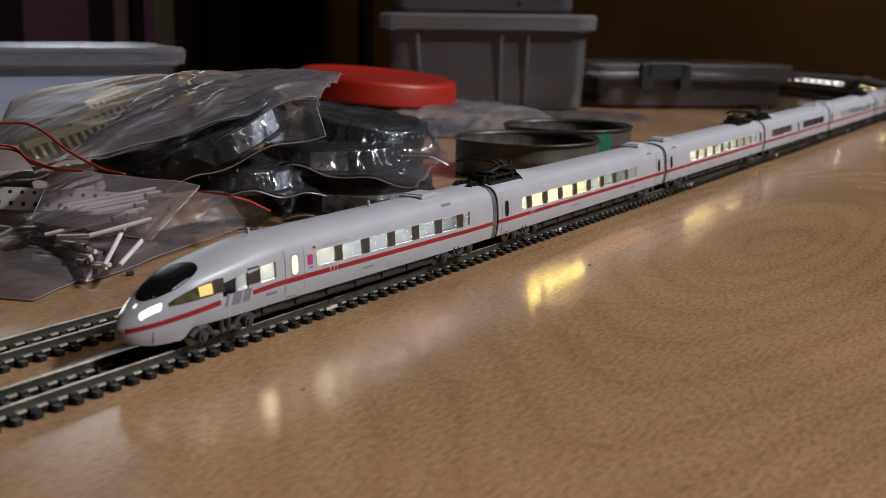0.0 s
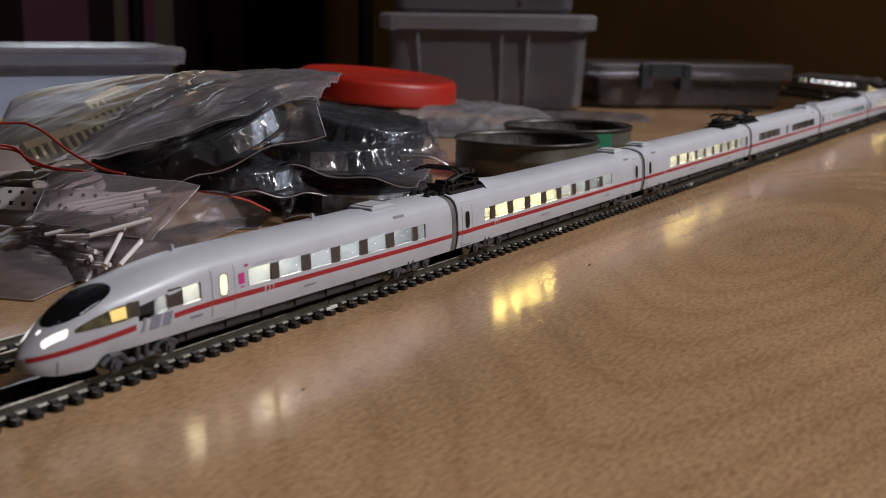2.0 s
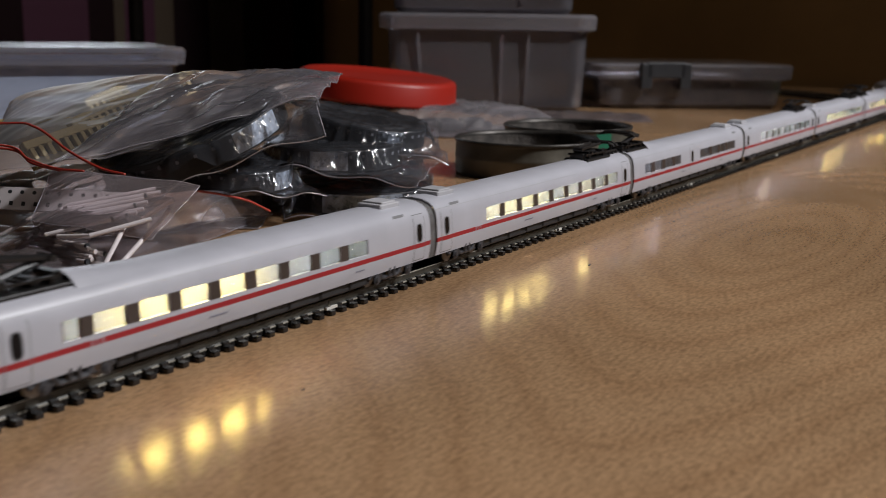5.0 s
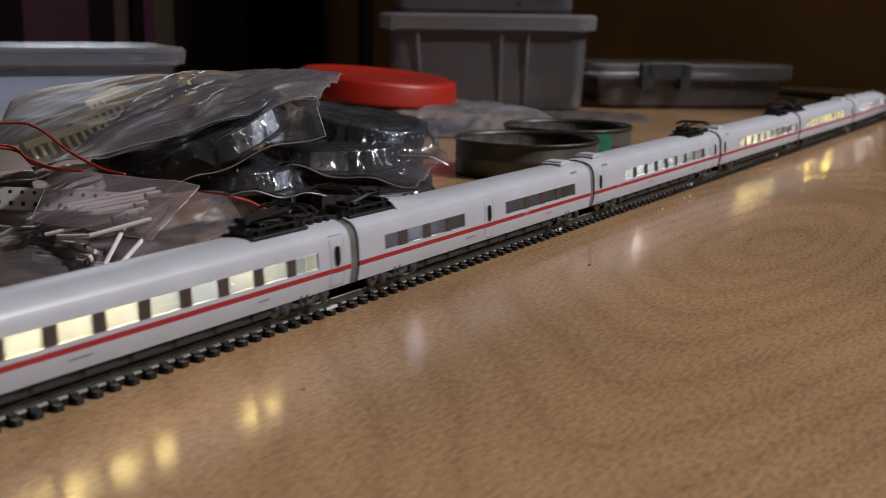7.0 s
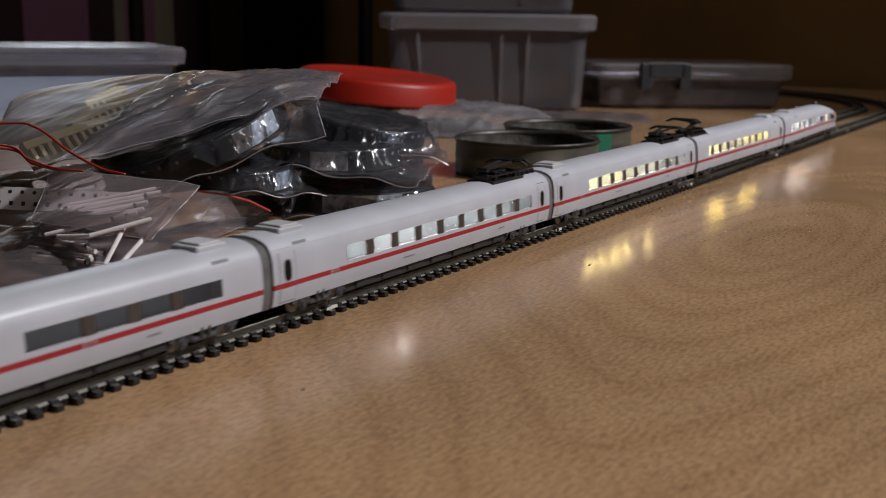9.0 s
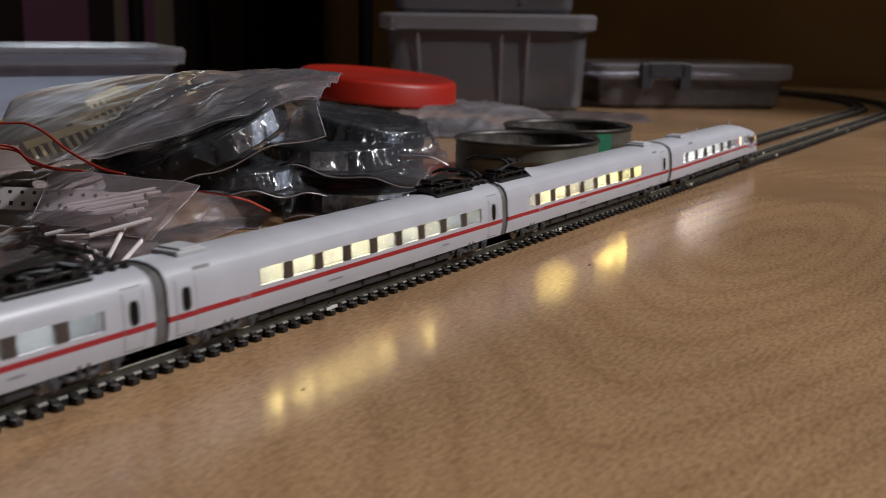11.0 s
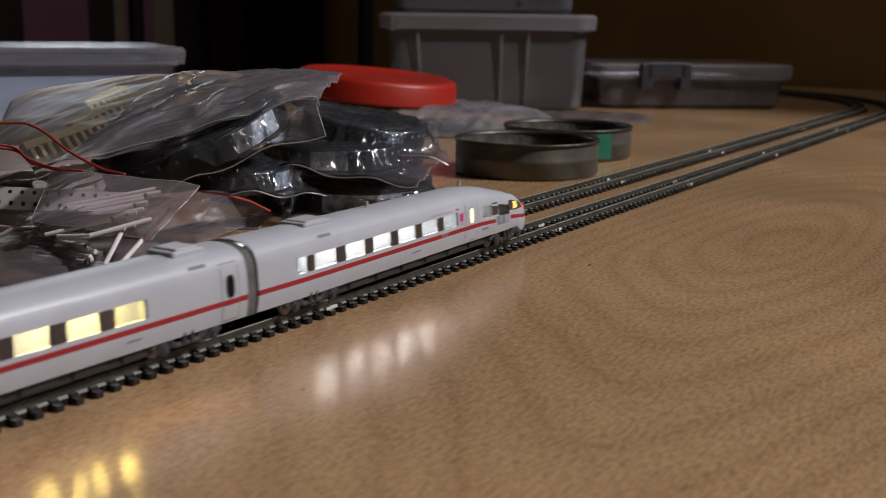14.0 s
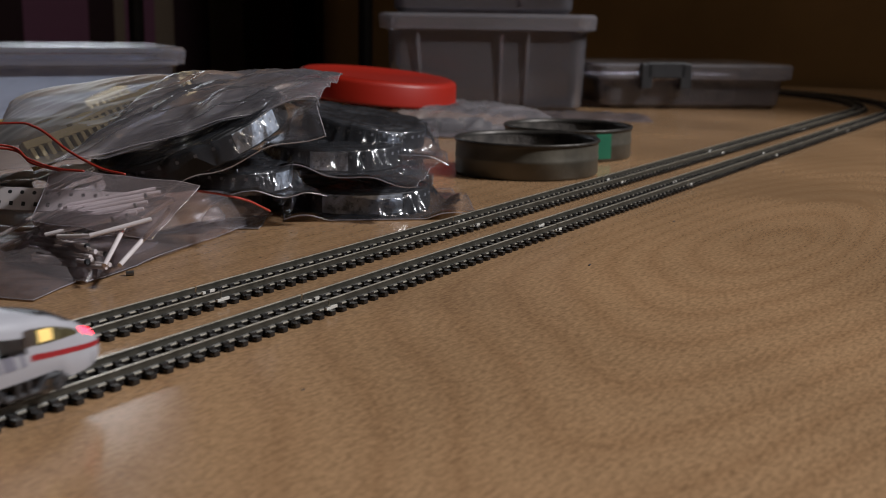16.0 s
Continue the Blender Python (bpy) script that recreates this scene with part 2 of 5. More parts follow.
def spline(ctrl, n=12):
    """Catmull-Rom points through the controls."""
    c = [Vector(p) for p in ctrl]
    c = [2 * c[0] - c[1]] + c + [2 * c[-1] - c[-2]]
    out = []
    for i in range(1, len(c) - 2):
        for k in range(n):
            t = k / n
            out.append(0.5 * (2 * c[i] + (c[i + 1] - c[i - 1]) * t + (2 * c[i - 1] - 5 * c[i] + 4 * c[i + 1] - c[i + 2]) * t * t
                              + (3 * c[i] - c[i - 1] - 3 * c[i + 1] + c[i + 2]) * t ** 3))
    return out + [c[-2]]


# ---- table and room ----
bm = bmesh.new()
box(bm, -1.7, 1.46, -0.55, 0.79, -0.028, 0.0, 0.002)
tagged(part("table_top", bm, M_TABLE), "varnished beech veneer table top with fine grain", "table", kind="structure")

# ---- track ----
TOP = 0.0038          # top of the rails over the table
LINE_Y = -0.0032      # middle of the running line
K = 0.98267           # size of the train against its drawing
PITCH_S = 0.00496
GAP_Y = 0.0295
XC, RC = 1.0416, 0.2948


def along(u, shift=0.0):
    """A point of the running line at u metres, shifted sideways to the left, and its heading."""
    if u <= XC:
        return Vector((u, LINE_Y + shift, 0)), 0.0
    a = (u - XC) / RC
    r = RC - shift
    return Vector((XC + r * math.sin(a), LINE_Y + RC - r * math.cos(a), 0)), a


# half of the rail's section from the foot up: (half width, height, 0 bright or 1 dull)
# head worn bright; foot tops coloured bright for the light they catch
RAIL_HALF = [(0.00085, 0.00140, 1), (0.00085, 0.00158, 0), (0.00045, 0.00180, 1), (0.00024, 0.00205, 1), (0.00024, 0.00305, 1),
             (0.00040, 0.00330, 1), (0.00040, 0.00368, 0), (0.00026, 0.00380, 0)]


def rail_mesh(bm, side, shift, us):
    prof = [(y, z) for y, z, _ in RAIL_HALF] + [(-y, z) for y, z, _ in RAIL_HALF[::-1]]
    kind = [m for _, _, m in RAIL_HALF] + [m for _, _, m in RAIL_HALF[-2::-1]] + [1]
    rings = []
    for u in us:
        p, a = along(u, shift + side)
        n = Vector((-math.sin(a), math.cos(a), 0))
        rings.append([bm.verts.new(p + n * y + Vector((0, 0, z))) for y, z in prof])
    k = len(prof)
    for a, b in zip(rings, rings[1:]):
        for i in range(k):
            bm.faces.new((a[i], b[i], b[(i + 1) % k], a[(i + 1) % k])).material_index = kind[i]
    bm.faces.new(rings[0])
    bm.faces.new(rings[-1][::-1])


def sleeper_block(bm, m):
    vs = []
    vs += box(bm, -0.00098, 0.00098, -0.0076, 0.0076, 0.0, 0.00138, 0.0002)
    for s in (-1, 1):
        for o in (-1, 1):
            y = s * 0.0046 + o * 0.00085
            vs += box(bm, -0.00098, 0.00098, y - 0.00055, y + 0.00055, 0.0013, 0.00215, 0.00012)
    bmesh.ops.transform(bm, matrix=m, verts=vs)


def web_block(bm, m):
    vs = []
    for s in (-1, 1):
        vs += box(bm, -0.0026, 0.0026, s * 0.0046 - 0.0007, s * 0.0046 + 0.0007, 0.0, 0.00139)
    bmesh.ops.transform(bm, matrix=m, verts=vs)


def track(shift, label, joints):
    t = holder("model_track", label, "track", "parallel tracks")
    # each length of rail ends in a hair gap at a joiner
    ends = [-1.45, -0.6, *joints, 1.03]
    for side in (-0.0046, 0.0046):
        for a, b in zip(ends, ends[1:]):
            bm = bmesh.new()
            rail_mesh(bm, side, shift, [a + 0.0003, (a + b) / 2, b - 0.0003])
            part("rail", bm, [M_RAIL, M_RAILSIDE], t)
        bm = bmesh.new()
        rail_mesh(bm, side, shift, [1.03 + 0.56 * i / 40 for i in range(41)])
        part("rail", bm, [M_RAIL, M_RAILSIDE], t)
        for j in joints:
            bm = bmesh.new()
            x = j + (0.004 if side > 0 else 0)
            y = LINE_Y + shift + side
            box(bm, x - 0.0024, x + 0.0024, y - 0.0014, y + 0.0014, 0.00128, 0.00172, 0.00012)
            for o in (-1, 1):
                box(bm, x - 0.0024, x + 0.0024, y + o * 0.0011 - 0.0003, y + o * 0.0011 + 0.0003, 0.0016, 0.00212, 0.0001)
            part("rail_joiner", bm, M_JOINER, t, "pale rail joiner")
    near = bmesh.new()
    sleeper_block(near, Matrix())
    me = bpy.data.meshes.new("sleeper")
    near.to_mesh(me)
    near.free()
    me.materials.append(M_SLEEPER)
    rest = bmesh.new()
    web = bmesh.new()
    u = -0.5
    while u < 1.56:
        p, a = along(u, shift)
        m = Matrix.Translation(p) @ Matrix.Rotation(a, 4, "Z")
        if 0.05 < u < 1.08:
            share("sleeper", me, t, m @ pose(0, random.uniform(-1, 1) * 1e-4, 0, 0, 0, random.uniform(-0.7, 0.7)))
        else:
            sleeper_block(rest, m)
        if u > 0.05:
            web_block(web, m)
        u += PITCH_S
    tagged(part("sleeper_run", rest, M_SLEEPER, t), kind="stuff")
    tagged(part("sleeper_web", web, M_SLEEPER, t), kind="stuff")
    return t


M_JOINER = material("pale_joiner", (0.62, 0.60, 0.55), 0.35, vary=0.15)
track(0.0, "single model railway track with black sleepers lying on the table", [0.0, 0.2305, 0.3690, 0.5130, 0.6633, 0.855])
track(GAP_Y, "empty model railway track with black sleepers beside the train", [0.0, 0.2206, 0.3592, 0.5012, 0.6535, 0.845])

# ---- the train ----
# the cars are drawn in millimetres over a rail top at RAIL, then settled on the track
RAIL = 0.0025
MM = 0.001
LEN = 0.1572
GAP0 = 0.3200
PY = [8.55, 9.0, 9.25, 9.27, 9.25, 8.98, 8.75, 8.35, 7.5, 6.1, 3.6, 0.0]
PZ = [4.9, 7.0, 9.2, 10.5, 11.6, 15.8, 17.3, 19.1, 20.9, 22.2, 23.2, 23.6]
TIP = 155.3


def ends_of(d, nose):
    """Roof height, bottom and half width of the section at d mm from the gap."""
    if not nose or d < 105:
        return 23.6, 4.9, 9.25
    t = min(1.0, (d - 105) / (TIP - 105))
    roof = 6.5 + 17.1 * max(0.0, 1 - t ** 2.0) ** 0.84
    s = min(1.0, max(0.0, (d - 139) / 4.0))
    low = 4.9 - 2.5 * s * s * (3 - 2 * s) + (2.0 * max(0.0, (d - 148) / 8) ** 2)
    w = 9.25 * max(0.0, 1 - max(0.0, (d - 118) / (TIP - 118)) ** 2.6) ** 0.55
    return roof, min(low, roof), w


def skin_z(d, z, off, nose=False):
    """Half width of the skin at height z mm over the rail."""
    roof, low, w = ends_of(d, nose)
    pz = 4.9 + (z - low) / max(0.01, roof - low) * 18.7
    return float(np.interp(pz, PZ, PY)) * w / 9.25 + off


def skin_y(d, y, off, nose=False):
    """Height of the skin at y mm from the middle, seen from above."""
    roof, low, w = ends_of(d, nose)
    q = min(9.2, abs(y) * 9.25 / max(0.01, w))
    pz = float(np.interp(q, PY[:3:-1], PZ[:3:-1]))
    return low + (pz - 4.9) / 18.7 * (roof - low) + off


def side_patch(bm, outline, s, off, nose=False, rows=1):
    """A thin plate on the flank; the outline is a list of (d, z) rows from one end to the other: (d, z low, z high)."""
    cols = []
    for d, z0, z1 in outline:
        cols.append([bm.verts.new((d * MM, s * skin_z(d, z0 + (z1 - z0) * k / rows, off, nose) * MM, (z0 + (z1 - z0) * k / rows) * MM + RAIL)) for k in range(rows + 1)])
    for a, b in zip(cols, cols[1:]):
        for k in range(rows):
            f = (a[k], b[k], b[k + 1], a[k + 1])
            bm.faces.new(f if s < 0 else f[::-1])


def oval(cd, cz, rd, rz, n=14, power=2.6):
    out = []
    for i in range(n + 1):
        c = math.cos(math.pi * (1 - i / n))
        h = rz * max(0.0, 1 - abs(c) ** power) ** (1 / power)
        out.append((cd + rd * c, cz - h - 1e-3, cz + h + 1e-3))
    return out


def rect(d0, d1, z0, z1, step=4.0):
    n = max(1, int((d1 - d0) / step))
    return [(d0 + (d1 - d0) * i / n, z0, z1) for i in range(n + 1)]


def top_patch(bm, cd, cy, rd, ry, off, nose=True, n=20, egg=0.0):
    c0 = bm.verts.new((cd * MM, cy * MM, skin_y(cd, cy, off, nose) * MM + RAIL))
    prev = None
    for k in range(1, 6):
        ring = []
        for i in range(n):
            a = 2 * math.pi * i / n
            d = cd + rd * math.cos(a) * k / 5
            y = cy + ry * math.sin(a) * k / 5 * (1 - egg * math.cos(a))
            ring.append(bm.verts.new((d * MM, y * MM, skin_y(d, y, off, nose) * MM + RAIL)))
        for i in range(n):
            j = (i + 1) % n
            bm.faces.new((c0, ring[i], ring[j]) if prev is None else (prev[i], ring[i], ring[j], prev[j]))
        prev = ring


def shell(car, x0, x1, wins, stripes, nose):
    """The painted body with real window openings."""
    xs = {x0, x1}
    for a, b in (*wins, *stripes):
        xs |= {a, b}
    xs |= set(np.arange(x0, x1, 4.0))
    if nose:
        xs |= {x for x in np.arange(118.0, TIP, 1.0)} | {TIP - 0.5, TIP - 0.2, TIP - 0.05}
    xs = sorted(x for x in xs if x0 <= x <= x1)
    xs = [x for i, x in enumerate(xs) if i == 0 or x - xs[i - 1] > 0.04]
    bm = bmesh.new()
    for s in (-1, 1):
        cols = []
        for d in xs:
            roof, low, w = ends_of(d, nose)
            cols.append([bm.verts.new((d * MM, s * y * w / 9.25 * MM, (low + (z - 4.9) / 18.7 * (roof - low)) * MM + RAIL)) for y, z in zip(PY, PZ)])
        for i, (a, b) in enumerate(zip(cols, cols[1:])):
            mid = (xs[i] + xs[i + 1]) / 2
            for k in range(len(PZ) - 1):
                if k == 4 and any(p < mid < q for p, q in wins):
                    continue
                f = bm.faces.new((a[k], b[k], b[k + 1], a[k + 1]) if s < 0 else (a[k + 1], b[k + 1], b[k], a[k]))
                f.material_index = 1 if k == 2 and any(p < mid < q for p, q in stripes) else 0
    bmesh.ops.remove_doubles(bm, verts=bm.verts, dist=2e-6)
    for s in (-1, 1):
        gb = bmesh.new()
        side_patch(gb, rect(x0 + 0.5, min(x1 - 0.5, 104), 19.55, 19.80), s, 0.06, nose, 1)
        part("gutter", gb, M_HATCH, car, "pale roof gutter line")
    ob = part("body", bm, [M_BODY, M_RED], car, smooth=True)
    so = ob.modifiers.new("wall", "SOLIDIFY")
    so.thickness, so.offset = 0.0005, -1
    es = ob.modifiers.new("crisp_edges", "EDGE_SPLIT")
    es.split_angle = radians(32)
    return ob


def bogie(car, cx):
    bm = bmesh.new()
    z = RAIL
    for s in (-1, 1):
        y = s * 0.0076
        # swan-neck side frame, springs and axle boxes
        bars = [(-0.0108, 0.0030), (-0.0086, 0.0044), (-0.0056, 0.0044), (-0.0036, 0.0022), (0.0036, 0.0022), (0.0056, 0.0044), (0.0086, 0.0044), (0.0108, 0.0030)]
        for (xa, za), (xb, zb) in zip(bars, bars[1:]):
            rod(bm, (cx + xa, y, z + za), (cx + xb, y, z + zb), 0.00075, 8)
        for o in (-0.0012, 0.0012):
            rod(bm, (cx + o, y + s * 0.0004, z + 0.0024), (cx + o, y + s * 0.0004, z + 0.0050), 0.0008, 10)
        for o in (-1, 1):
            x = cx + o * 0.0078
            rod(bm, (x, y - 0.0010, z + 0.0027), (x, y + s * 0.0014, z + 0.0027), 0.0015, 14)
            rod(bm, (x, y + s * 0.0013, z + 0.0027), (x, y + s * 0.0018, z + 0.0027), 0.0008, 10)
            rod(bm, (x - o * 0.0016, y, z + 0.0020), (x - o * 0.0036, y, z + 0.0030), 0.0005, 6)
            box(bm, x - 0.0009, x + 0.0009, y - 0.0005, y + 0.0005, z + 0.0036, z + 0.0050, 0.0002)
    box(bm, cx - 0.006, cx + 0.006, -0.006, 0.006, z + 0.0032, z + 0.0060, 0.0003)
    b = part("bogie", bm, M_BOGIE, car, "dark grey sprung bogie")
    for o in (-1, 1):
        bm = bmesh.new()
        x = cx + o * 0.0078
        rod(bm, (x, -0.0045, z + 0.0028), (x, 0.0045, z + 0.0028), 0.0006, 8)
        for s in (-1, 1):
            rod(bm, (x, s * 0.0042, z + 0.0028), (x, s * 0.0055, z + 0.0028), 0.0028, 20)
        part("wheelset", bm, M_WHEEL, b, "worn metal wheels on an axle")


def bellows(car, x0, x1):
    bm = bmesh.new()
    xs = [x0 + (x1 - x0) * i / 6 for i in range(7)]
    cols = []
    for i, d in enumerate(xs):
        q = 0.955 if i % 2 else 0.925
        ring = [(y * q, 4.6 + (z - 4.9) * (0.985 if i % 2 else 0.96)) for y, z in zip(PY, PZ)]
        ring = [(-y, z) for y, z in ring] + [(y, z) for y, z in ring[-2::-1]]
        cols.append([bm.verts.new((d * MM, y * MM, z * MM + RAIL)) for y, z in ring])
    for a, b in zip(cols, cols[1:]):
        for k in range(len(a)):
            j = (k + 1) % len(a)
            bm.faces.new((a[k], b[k], b[j], a[j]))
    bm.faces.new(cols[0][::-1])
    bm.faces.new(cols[-1])
    part("gangway_bellows", bm, M_BELLOWS, car, "grey ribbed gangway between cars")


def door(car, d0, d1, lit=None, nose=False):
    z0, z1 = 5.6, 19.6
    for s in (-1, 1):
        bm = bmesh.new()
        side_patch(bm, rect(d0 - 0.25, d1 + 0.25, z0 - 0.25, z1 + 0.25), s, 0.03, nose, 10)
        part("door_seal", bm, M_LINE, car)
        bm = bmesh.new()
        side_patch(bm, rect(d0, d1, z0, z1), s, 0.07, nose, 10)
        leaf = part("door", bm, M_BODY, car, smooth=True)
        bm = bmesh.new()
        side_patch(bm, rect(d0, d1, 9.2, 10.5), s, 0.09, nose, 2)
        part("door_stripe", bm, M_RED, leaf, "red stripe")
        bm = bmesh.new()
        side_patch(bm, oval((d0 + d1) / 2, 13.6, 1.55, 2.9, power=3.2), s, 0.10, nose)
        part("window_frame", bm, M_LINE, leaf)
        bm = bmesh.new()
        side_patch(bm, oval((d0 + d1) / 2, 13.6, 1.25, 2.55, power=3.2), s, 0.13, nose)
        part("door_window", bm, lit or M_BLACK, leaf, "oval door window")


def fittings(car, wins, nose, leds, led_mat, fill=None):
    """Panes, brown pillars between them, the lit saloon behind."""
    for s in (-1, 1):
        for a, b in wins:
            bm = bmesh.new()
            side_patch(bm, rect(a - 0.1, b + 0.1, 11.5, 15.9), s, -0.28, nose, 2)
            p = part("window_pane", bm, M_PANE, car)
            p.visible_shadow = False
            bm = bmesh.new()
            side_patch(bm, rect(a, a + 0.5, 11.6, 15.8, 1), s, -0.2, nose, 1)
            side_patch(bm, rect(b - 0.5, b, 11.6, 15.8, 1), s, -0.2, nose, 1)
            part("window_frame", bm, M_PILLAR, p)
        for (a, b), (c, d) in zip(wins, wins[1:]):
            if c - b < 5:
                bm = bmesh.new()
                side_patch(bm, rect(b, c, 11.6, 15.8, 1), s, 0.035, nose, 2)
                part("window_pillar", bm, M_PILLAR, car, "dark brown pillar between windows")
    x0, x1 = wins[0][0] - 6, 125 if nose else wins[-1][1] + 6
    bm = bmesh.new()
    box(bm, x0 * MM, x1 * MM, -0.0080, 0.0080, RAIL + 0.0082, RAIL + 0.0088)
    for x in (x0, x1):
        box(bm, x * MM - 0.0004, x * MM + 0.0004, -0.0078, 0.0078, RAIL + 0.0086, RAIL + (0.0172 if nose else 0.0194))
    top = 0.0172 if nose else 0.0194
    box(bm, x0 * MM, x1 * MM, -0.0070, 0.0070, RAIL + top, RAIL + top + 0.0006)
    box(bm, x0 * MM, x1 * MM, -0.0004, 0.0004, RAIL + 0.0086, RAIL + top)
    inside = part("saloon", bm, M_SEAT, car, "cream interior moulding")
    for side in (-1, 1):
        # hidden glowing bar on each side, added only to brighten the windows
        bm = bmesh.new()
        box(bm, (x0 + 4) * MM, (x1 - 4) * MM, *sorted((side * 0.0075, side * 0.0064)), RAIL + top - 0.0006, RAIL + top - 0.0001)
        part("light_bar", bm, fill or LED_FILL, inside, "hidden glowing fill bar added to brighten the windows")
        for a, b in leds:
            bm = bmesh.new()
            box(bm, a * MM, b * MM, *sorted((side * 0.0036, side * 0.0018)), RAIL + top - 0.0008, RAIL + top - 0.0001)
            part("light_strip", bm, led_mat, inside, "glowing light strip under the ceiling")


def underframe(car, x0, x1, b0, b1):
    bm = bmesh.new()
    lo, hi = b0 + 12, b1 - 12
    box(bm, lo * MM, hi * MM, -0.0070, 0.0070, RAIL + 0.0019, RAIL + 0.0052, 0.0005)
    box(bm, x0 * MM, x1 * MM, -0.0076, 0.0076, RAIL + 0.0046, RAIL + 0.0056)
    for x in np.arange(lo + 5, hi - 4, 13.0):
        box(bm, x * MM, (x + 9) * MM, -0.0075, 0.0075, RAIL + 0.0024, RAIL + 0.0048, 0.0003)
    part("underframe", bm, M_DARK, car, "dark grey underfloor equipment")
    # shallow maintenance flaps along the skirt
    for s in (-1, 1):
        for x in np.arange(lo + 2, hi - 9, 14.0):
            bm = bmesh.new()
            side_patch(bm, rect(x, x + 9.5, 5.1, 6.6), s, 0.05, False, 2)
            part("skirt_flap", bm, M_BODY, car)


def hatch(car, d0, d1, lift=1.7):
    bm = bmesh.new()
    box(bm, d0 * MM, d1 * MM, -0.0042, 0.0042, RAIL + 0.0222, RAIL + 0.0236 + lift * MM * 0.6, 0.0005)
    box(bm, (d0 + 1.5) * MM, (d1 - 1.5) * MM, -0.0036, 0.0036, RAIL + 0.0234, RAIL + 0.0236 + lift * MM, 0.0004)
    part("roof_hatch", bm, M_HATCH, car, "low grey roof box")
    for s in (-1, 1):
        bm = bmesh.new()
        side_patch(bm, rect(d0 + 1, d0 + 6.5, 20.0, 20.9), s, 0.06, False, 2)
        part("roof_vent", bm, M_LINE, car)


def pantograph(car, x, way, raised):
    """Folded or half-raised collector on insulators; way is +1 when its knee points along +x."""
    z = RAIL + 0.0236
    bm = bmesh.new()
    box(bm, (x - 11) * MM, (x + 11) * MM, -0.0052, 0.0052, z - 0.0010, z + 0.0002, 0.0003)
    for o in (-7, 7):
        for s in (-1, 1):
            rod(bm, ((x + o) * MM, s * 0.0035, z), ((x + o) * MM, s * 0.0035, z + 0.0018), 0.0008, 8)
    for s in (-1, 1):
        box(bm, (x - 8) * MM, (x + 8) * MM, s * 0.0035 - 0.0004, s * 0.0035 + 0.0004, z + 0.0017, z + 0.0023)
    for o in (-8, 0, 8):
        box(bm, (x + o) * MM - 0.0005, (x + o) * MM + 0.0005, -0.0038, 0.0038, z + 0.0017, z + 0.0024)
    base = part("pantograph", bm, M_PANTO, car, "black model pantograph on the roof")
    for o, hh in ((-9.5, 2.6), (-4.5, 3.4), (3.5, 2.4), (9.0, 3.0)):
        bm = bmesh.new()
        box(bm, (x + o) * MM - 0.0012, (x + o) * MM + 0.0012, -0.0030, 0.0030, z + 0.0002, z + hh * MM, 0.0004)
        rod(bm, ((x + o) * MM, -0.0040, z + hh * MM * 0.8), ((x + o) * MM, 0.0040, z + hh * MM * 0.8), 0.0006, 8)
        part("spring_box", bm, M_PANTO, base)
    h = 0.0066 if raised else 0.0040
    bm = bmesh.new()
    knee = ((x + way * 9) * MM, 0, z + 0.0022 + h * 0.55)
    head = ((x - way * 9) * MM, 0, z + 0.0022 + h)
    rod(bm, ((x - way * 6) * MM, 0, z + 0.0022), knee, 0.0011, 8)
    rod(bm, (knee[0], -0.0020, knee[2]), (knee[0], 0.0020, knee[2]), 0.0010, 8)
    for s in (-1, 1):
        rod(bm, (knee[0], s * 0.0008, knee[2]), (head[0], s * 0.0024, head[2]), 0.0007, 6)
    rod(bm, (knee[0], 0.0014, knee[2] - 0.0012), (head[0] + way * 0.006, 0.0014, head[2] - 0.0010), 0.0005, 6)
    part("pantograph_arm", bm, M_PANTO, base)
    bm = bmesh.new()
    for o in (-1.8, 1.8):
        rod(bm, (head[0] + o * MM, -0.0058, head[2] + 0.0003), (head[0] + o * MM, 0.0058, head[2] + 0.0003), 0.0006, 6)
        for s in (-1, 1):
            rod(bm, (head[0] + o * MM, s * 0.0058, head[2] + 0.0003), (head[0] + o * MM, s * 0.0082, head[2] - 0.0013), 0.0005, 6)
    for s in (-1, 1):
        rod(bm, (head[0] - 0.0019, s * 0.003, head[2]), (head[0] + 0.0019, s * 0.003, head[2]), 0.0005, 6)
    part("collector_head", bm, M_PANTO, base)


def roof_gear(car, d0, d1):
    """Black insulators and bus bars beside the gap."""
    z = RAIL + 0.0232
    x = d0
    while x < d1:
        for s in (-1, 1):
            bm = bmesh.new()
            rod(bm, (x * MM, s * 0.0026, z - 0.001), (x * MM, s * 0.0026, z + 0.0015), 0.0009, 8)
            rod(bm, (x * MM, s * 0.0026, z + 0.0004), (x * MM, s * 0.0026, z + 0.0007), 0.0013, 8)
            part("insulator", bm, M_PANTO, car, "black roof insulator")
        x += 3.6
    for s in (-1, 1):
        bm = bmesh.new()
        rod(bm, (d0 * MM, s * 0.0026, z + 0.0016), ((d1 - 1) * MM, s * 0.0026, z + 0.0016), 0.0005, 6)
        part("bus_bar", bm, M_PANTO, car)


